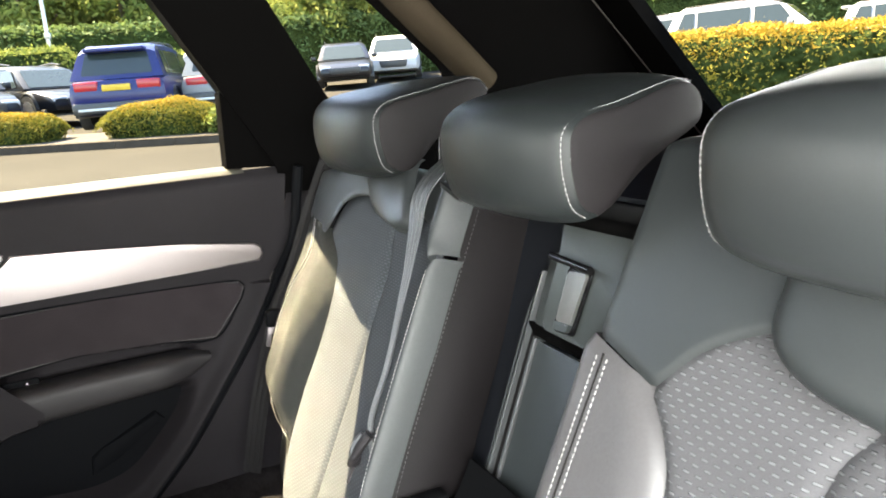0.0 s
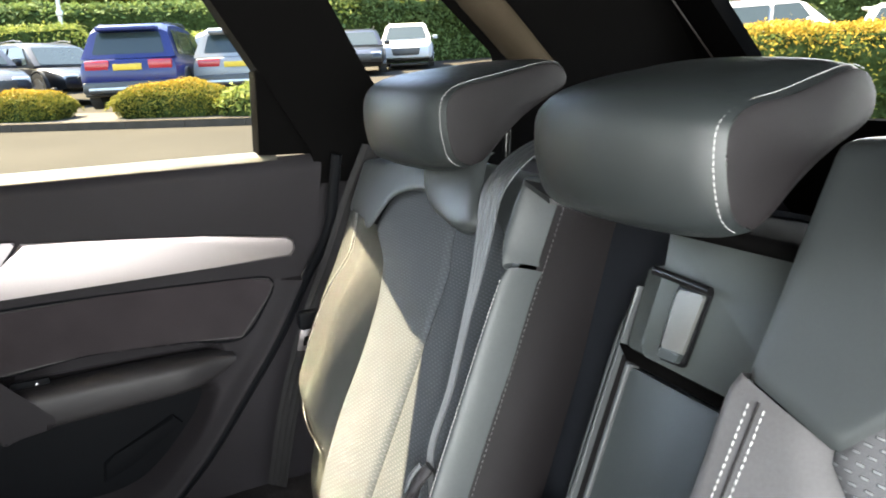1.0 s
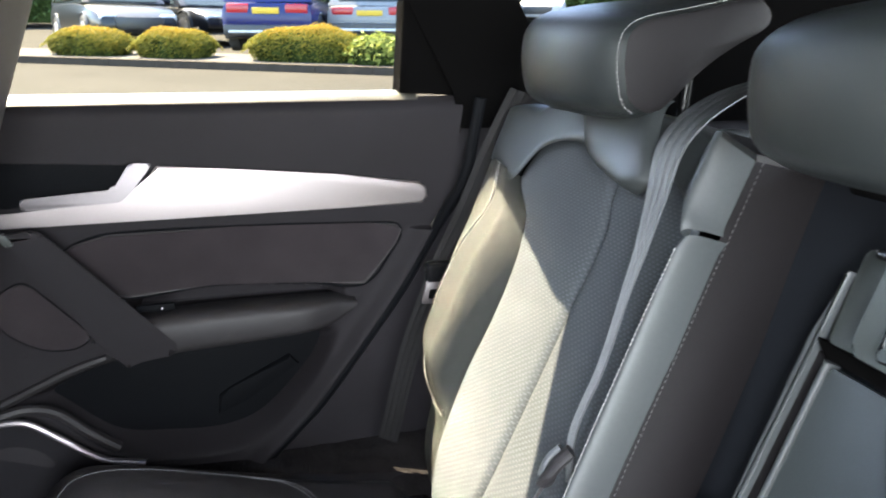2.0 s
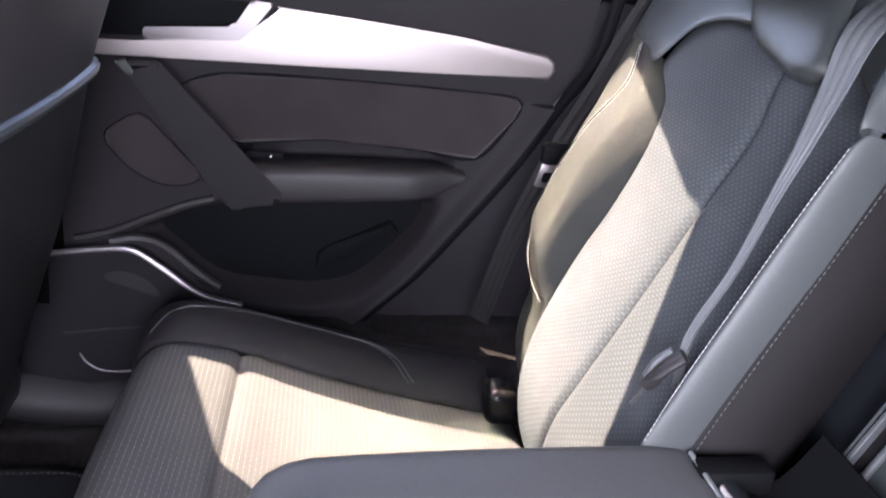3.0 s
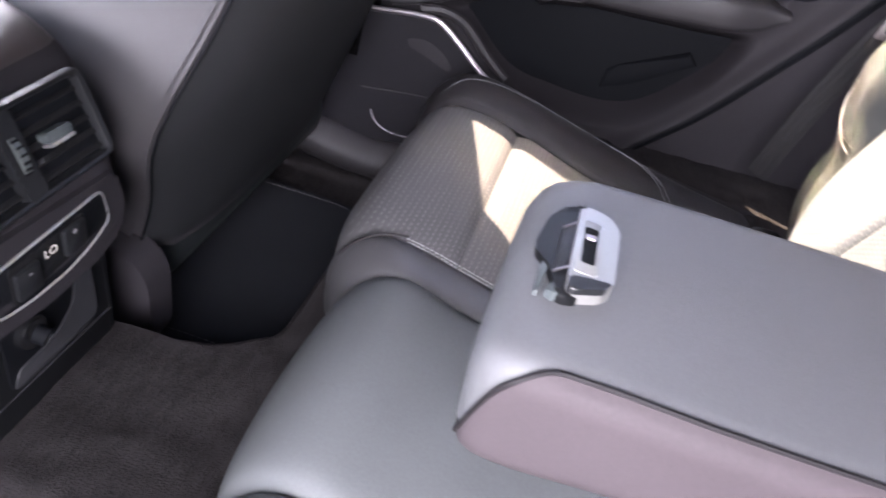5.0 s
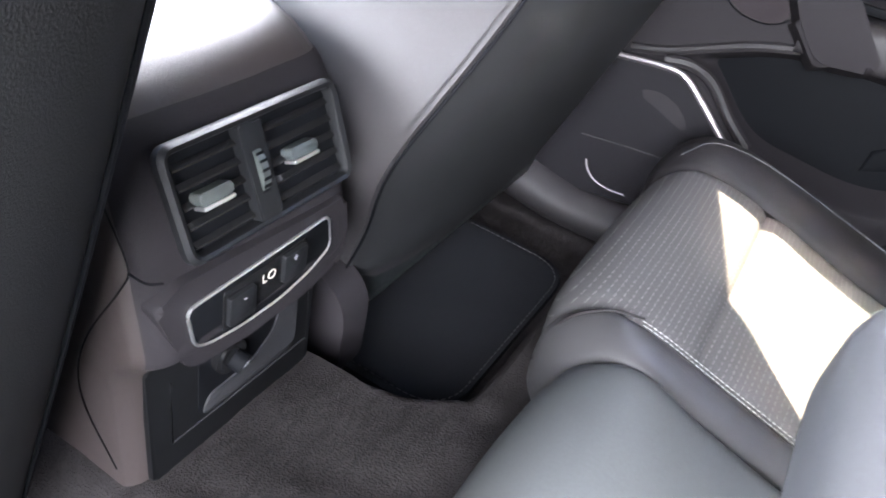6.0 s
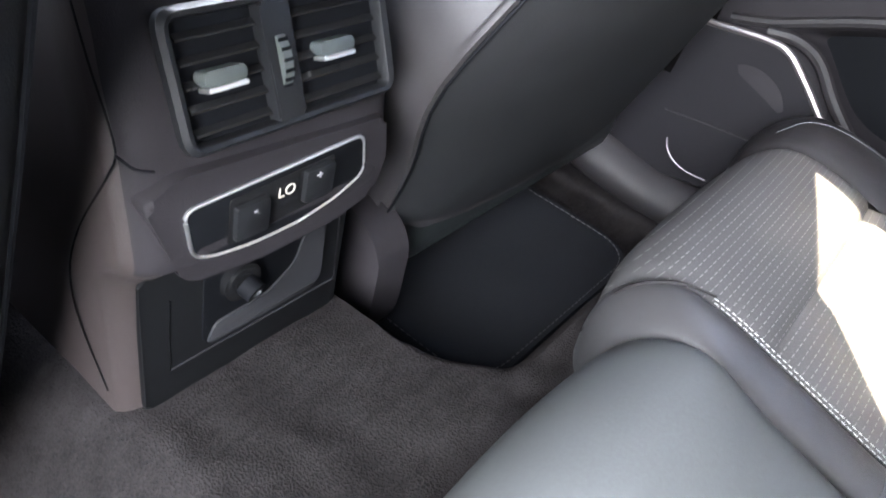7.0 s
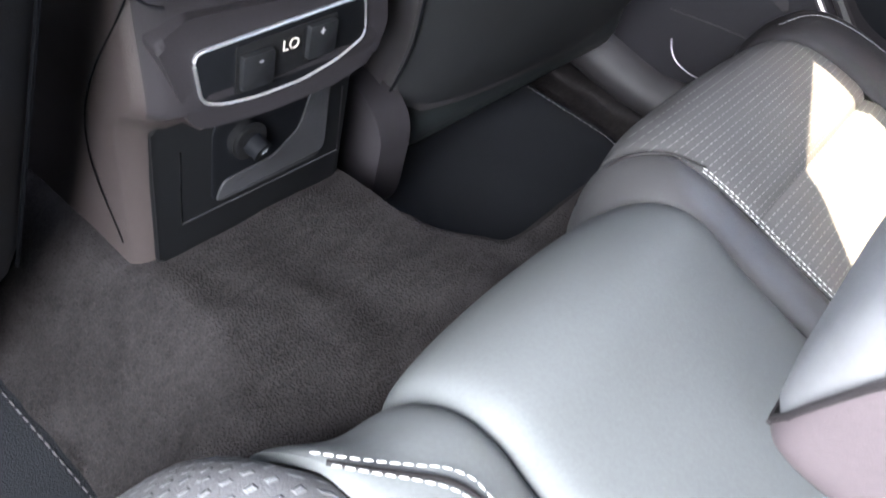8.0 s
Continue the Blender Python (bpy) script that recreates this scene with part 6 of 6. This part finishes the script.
def parked_car(label, at, heading, body_mat, tall=1.62, length=4.5, width=1.85, estate=True, name="parked_car"):
    """A parked car; its nose points along +y before it is turned. Body, glass, wheels, lamps, bumpers and plate are its parts."""
    th = thing(name, (0, 0, 0), label, "car", "parked cars")
    hw, L, H = width / 2, length, tall
    belt = 0.60 * H
    # lower body: side profile by length, ring across
    prof = [(-L / 2, 0.42, belt * 0.80, 0.86), (-L / 2 + 0.06, 0.32, belt * 0.93, 0.95), (-L / 2 + 0.35, 0.25, belt * 1.0, 0.99), (-L * 0.2, 0.24, belt, 1.0), (L * 0.08, 0.24, belt * 0.99, 1.0), (L * 0.20, 0.24, belt * 0.96, 1.0), (L * 0.36, 0.24, belt * 0.88, 0.98), (L * 0.45, 0.28, belt * 0.78, 0.92), (L / 2 - 0.03, 0.32, belt * 0.66, 0.84), (L / 2, 0.40, belt * 0.55, 0.78)]
    rings = []
    for y, z0, z1, k in prof:
        w = hw * k
        rings.append([Vector((x * w, y, z0 + (z1 - z0) * z)) for x, z in ((-0.86, 0), (-0.96, 0.06), (-0.99, 0.3), (-1.0, 0.55), (-0.985, 0.78), (-0.94, 0.95), (-0.88, 1.0), (-0.4, 1.015), (0.4, 1.015), (0.88, 1.0), (0.94, 0.95), (0.985, 0.78), (1.0, 0.55), (0.99, 0.3), (0.96, 0.06), (0.86, 0))])
    body = part("body", loft(rings), body_mat, th)
    yr = -L / 2 + (0.16 if estate else 0.75)
    roofp = [(yr, belt * 0.97, 0.88, belt * 0.97), (yr + 0.22, belt * 0.97, 0.86, H * 0.90), (yr + 0.45, belt * 0.97, 0.84, H * 0.98), (-L * 0.08, belt * 0.97, 0.84, H), (L * 0.06, belt * 0.97, 0.84, H * 0.975), (L * 0.14, belt * 0.96, 0.86, H * 0.90), (L * 0.27, belt * 0.94, 0.90, belt * 0.98)]
    rings = []
    for y, z0, k, z1 in roofp:
        w0, w1 = hw * 0.93, hw * (0.93 - 0.20 * (z1 - belt) / (H - belt + 1e-6))
        rings.append([Vector(p) for p in ((-w0, y, z0), (-w1, y, z1 - 0.05 * (z1 > belt * 1.05)), (-w1 * 0.85, y, z1), (w1 * 0.85, y, z1), (w1, y, z1 - 0.05 * (z1 > belt * 1.05)), (w0, y, z0))])
    part("cabin", loft(rings), body_mat, th)
    # panes stand a little proud of the cabin
    def side_pt(sg):
        return lambda a, b, h: Vector((sg * (hw * (0.93 - 0.20 * (b - belt) / (H - belt)) + 0.004 + h), a, b))
    top = H * 0.90
    for sg in (-1, 1):
        for a0, a1, t0, t1 in ((yr + 0.30, yr + 0.75, 0.30, 0.0), (yr + 0.82, -0.02 * L, 0.0, 0.0), (0.0 * L, L * 0.20, 0.0, 0.36)):
            ol = [(a0, belt + 0.03), (a0 + t0 * 0.6, top), (a1 - t1, top), (a1, belt + 0.03)]
            part("side_window", prism(rounded(ol, 0.03, 4), side_pt(sg), 0.006, 0.002), M_carglass, th, smooth=False)
    rear = lambda a, b, h: Vector((a, yr + 0.03 + (b - belt) / (H * 0.90 - belt) * 0.21 - 0.012 - h, b))
    part("rear_window", prism(rounded([(-hw * 0.72, belt + 0.05), (-hw * 0.62, H * 0.88), (hw * 0.62, H * 0.88), (hw * 0.72, belt + 0.05)], 0.05, 4), rear, 0.012, 0.003), M_carglass, th, smooth=False)
    scr = lambda a, b, h: Vector((a, L * 0.27 - (b - belt * 0.98) / (H * 0.90 - belt * 0.98) * L * 0.13 + 0.012 + h, b))
    part("windscreen", prism(rounded([(-hw * 0.78, belt * 1.01), (-hw * 0.64, H * 0.89), (hw * 0.64, H * 0.89), (hw * 0.78, belt * 1.01)], 0.05, 4), scr, 0.010, 0.003), M_carglass, th, smooth=False)
    for sg in (-1, 1):
        part("tail_lamp", box((sg * hw * 0.62 - 0.20, -L / 2 - 0.005, belt * 0.74), (sg * hw * 0.62 + 0.24, -L / 2 + 0.16, belt * 0.93), 0.03), M_red, th, "red tail lamp")
        part("headlamp", box((sg * hw * 0.66 - 0.17, L / 2 - 0.20, belt * 0.58), (sg * hw * 0.66 + 0.17, L / 2 - 0.035, belt * 0.72), 0.03), M_lamp, th, "clear headlamp")
        part("door_mirror", box((sg * (hw + 0.09) - 0.09, L * 0.17, belt), (sg * (hw + 0.09) + 0.09, L * 0.17 + 0.10, belt + 0.14), 0.03), body_mat, th)
        for yw in (-L * 0.31, L * 0.30):
            tyre = part("wheel", tube([(sg * (hw - 0.20), yw, 0.345), (sg * (hw + 0.005), yw, 0.345)], 0.345, 24), M_rubber, th)
            part("rim", tube([(sg * (hw - 0.02), yw, 0.345), (sg * (hw + 0.012), yw, 0.345)], 0.235, 10), M_rim, tyre)
        part("wheel_arch", tube([(sg * hw * 0.985, -L * 0.31 + 0.40 * math.cos(w), 0.345 + 0.40 * math.sin(w)) for w in [math.pi * i / 10 for i in range(11)]], 0.03, 6), M_grille, th)
        part("wheel_arch", tube([(sg * hw * 0.97, L * 0.30 + 0.40 * math.cos(w), 0.345 + 0.40 * math.sin(w)) for w in [math.pi * i / 10 for i in range(11)]], 0.03, 6), M_grille, th)
    part("rear_bumper", box((-hw * 0.92, -L / 2 - 0.03, 0.30), (hw * 0.92, -L / 2 + 0.15, 0.52), 0.04), M_grille, th, "dark lower bumper")
    part("bumper_trim", box((-hw * 0.80, -L / 2 - 0.04, 0.36), (hw * 0.80, -L / 2, 0.41), 0.01), M_steel, th)
    part("grille", prism(rounded([(-0.45, 0.40), (-0.52, belt * 0.66), (0.52, belt * 0.66), (0.45, 0.40)], 0.06, 4), lambda a, b, h: Vector((a, L / 2 - 0.03 + h, b)), 0.05, 0.01), M_grille, th, "dark front grille")
    part("number_plate", box((-0.26, -L / 2 - 0.02, belt * 0.74), (0.26, -L / 2 + 0.08, belt * 0.86), 0.005), M_plate, th, "plain yellow plate")
    part("lower_cladding", box((-hw * 0.985, -L / 2 + 0.25, 0.24), (hw * 0.985, L / 2 - 0.3, 0.36), 0.03), M_grille, th, "dark lower body cladding")
    if estate:
        part("roof_spoiler", box((-hw * 0.60, yr + 0.02, H * 0.895), (hw * 0.60, yr + 0.34, H * 0.94), 0.02), body_mat, th)
    for sg in (-1, 1):
        part("roof_rail", tube([(sg * hw * 0.66, yr + 0.5, H * 0.985), (sg * hw * 0.66, 0, H * 1.02), (sg * hw * 0.66, L * 0.08, H * 0.985)], 0.018, 6), M_grille, th)
    th.matrix_basis = Matrix.Translation(at) @ Matrix.Rotation(radians(-heading), 4, "Z")
    return th


P_blue, P_black, P_silver, P_white, P_red, P_grey = paint("paint_blue", (0.004, 0.009, 0.070)), paint("paint_black", (0.006, 0.006, 0.007)), paint("paint_silver", (0.17, 0.175, 0.18)), paint("paint_white", (0.34, 0.34, 0.335)), paint("paint_red", (0.2, 0.01, 0.01)), paint("paint_grey", (0.05, 0.054, 0.058))
parked_car("blue compact SUV seen from behind, parked past the bushes", OUT(5.6, 18.0), 19, P_blue, 1.62, 4.5)
parked_car("black saloon parked nose-out beside the blue SUV", OUT(-1.4, 21.5), 150, P_black, 1.46, 4.6, estate=False)
parked_car("black SUV parked at the edge of the car park", OUT(-6.3, 20), 160, P_black, 1.64, 4.6)
parked_car("red hatchback parked in the far row", OUT(-4.2, 27), 10, P_red, 1.5, 4.1)
parked_car("silver estate parked beside the blue SUV", OUT(12.0, 18.5), 19, P_silver, 1.48, 4.7)
parked_car("pale grey car parked behind the estate", OUT(10.5, 25), 15, P_silver, 1.5, 4.4)
parked_car("white SUV facing the camera in the far row", OUT(23.3, 30), 205, P_white, 1.66, 4.7, 1.95)
parked_car("dark estate parked beside the white SUV", OUT(19.6, 27), 200, P_black, 1.5, 4.6)
parked_car("white SUV seen from the side behind the hedge", OUT(49.0, 21.5), 150, P_white, 1.66, 4.7)
parked_car("silver car half hidden behind the hedge", OUT(44.5, 24), 150, P_silver, 1.5, 4.5)
parked_car("white estate behind the clipped hedge", OUT(59, 24), 150, P_white, 1.5, 4.6)
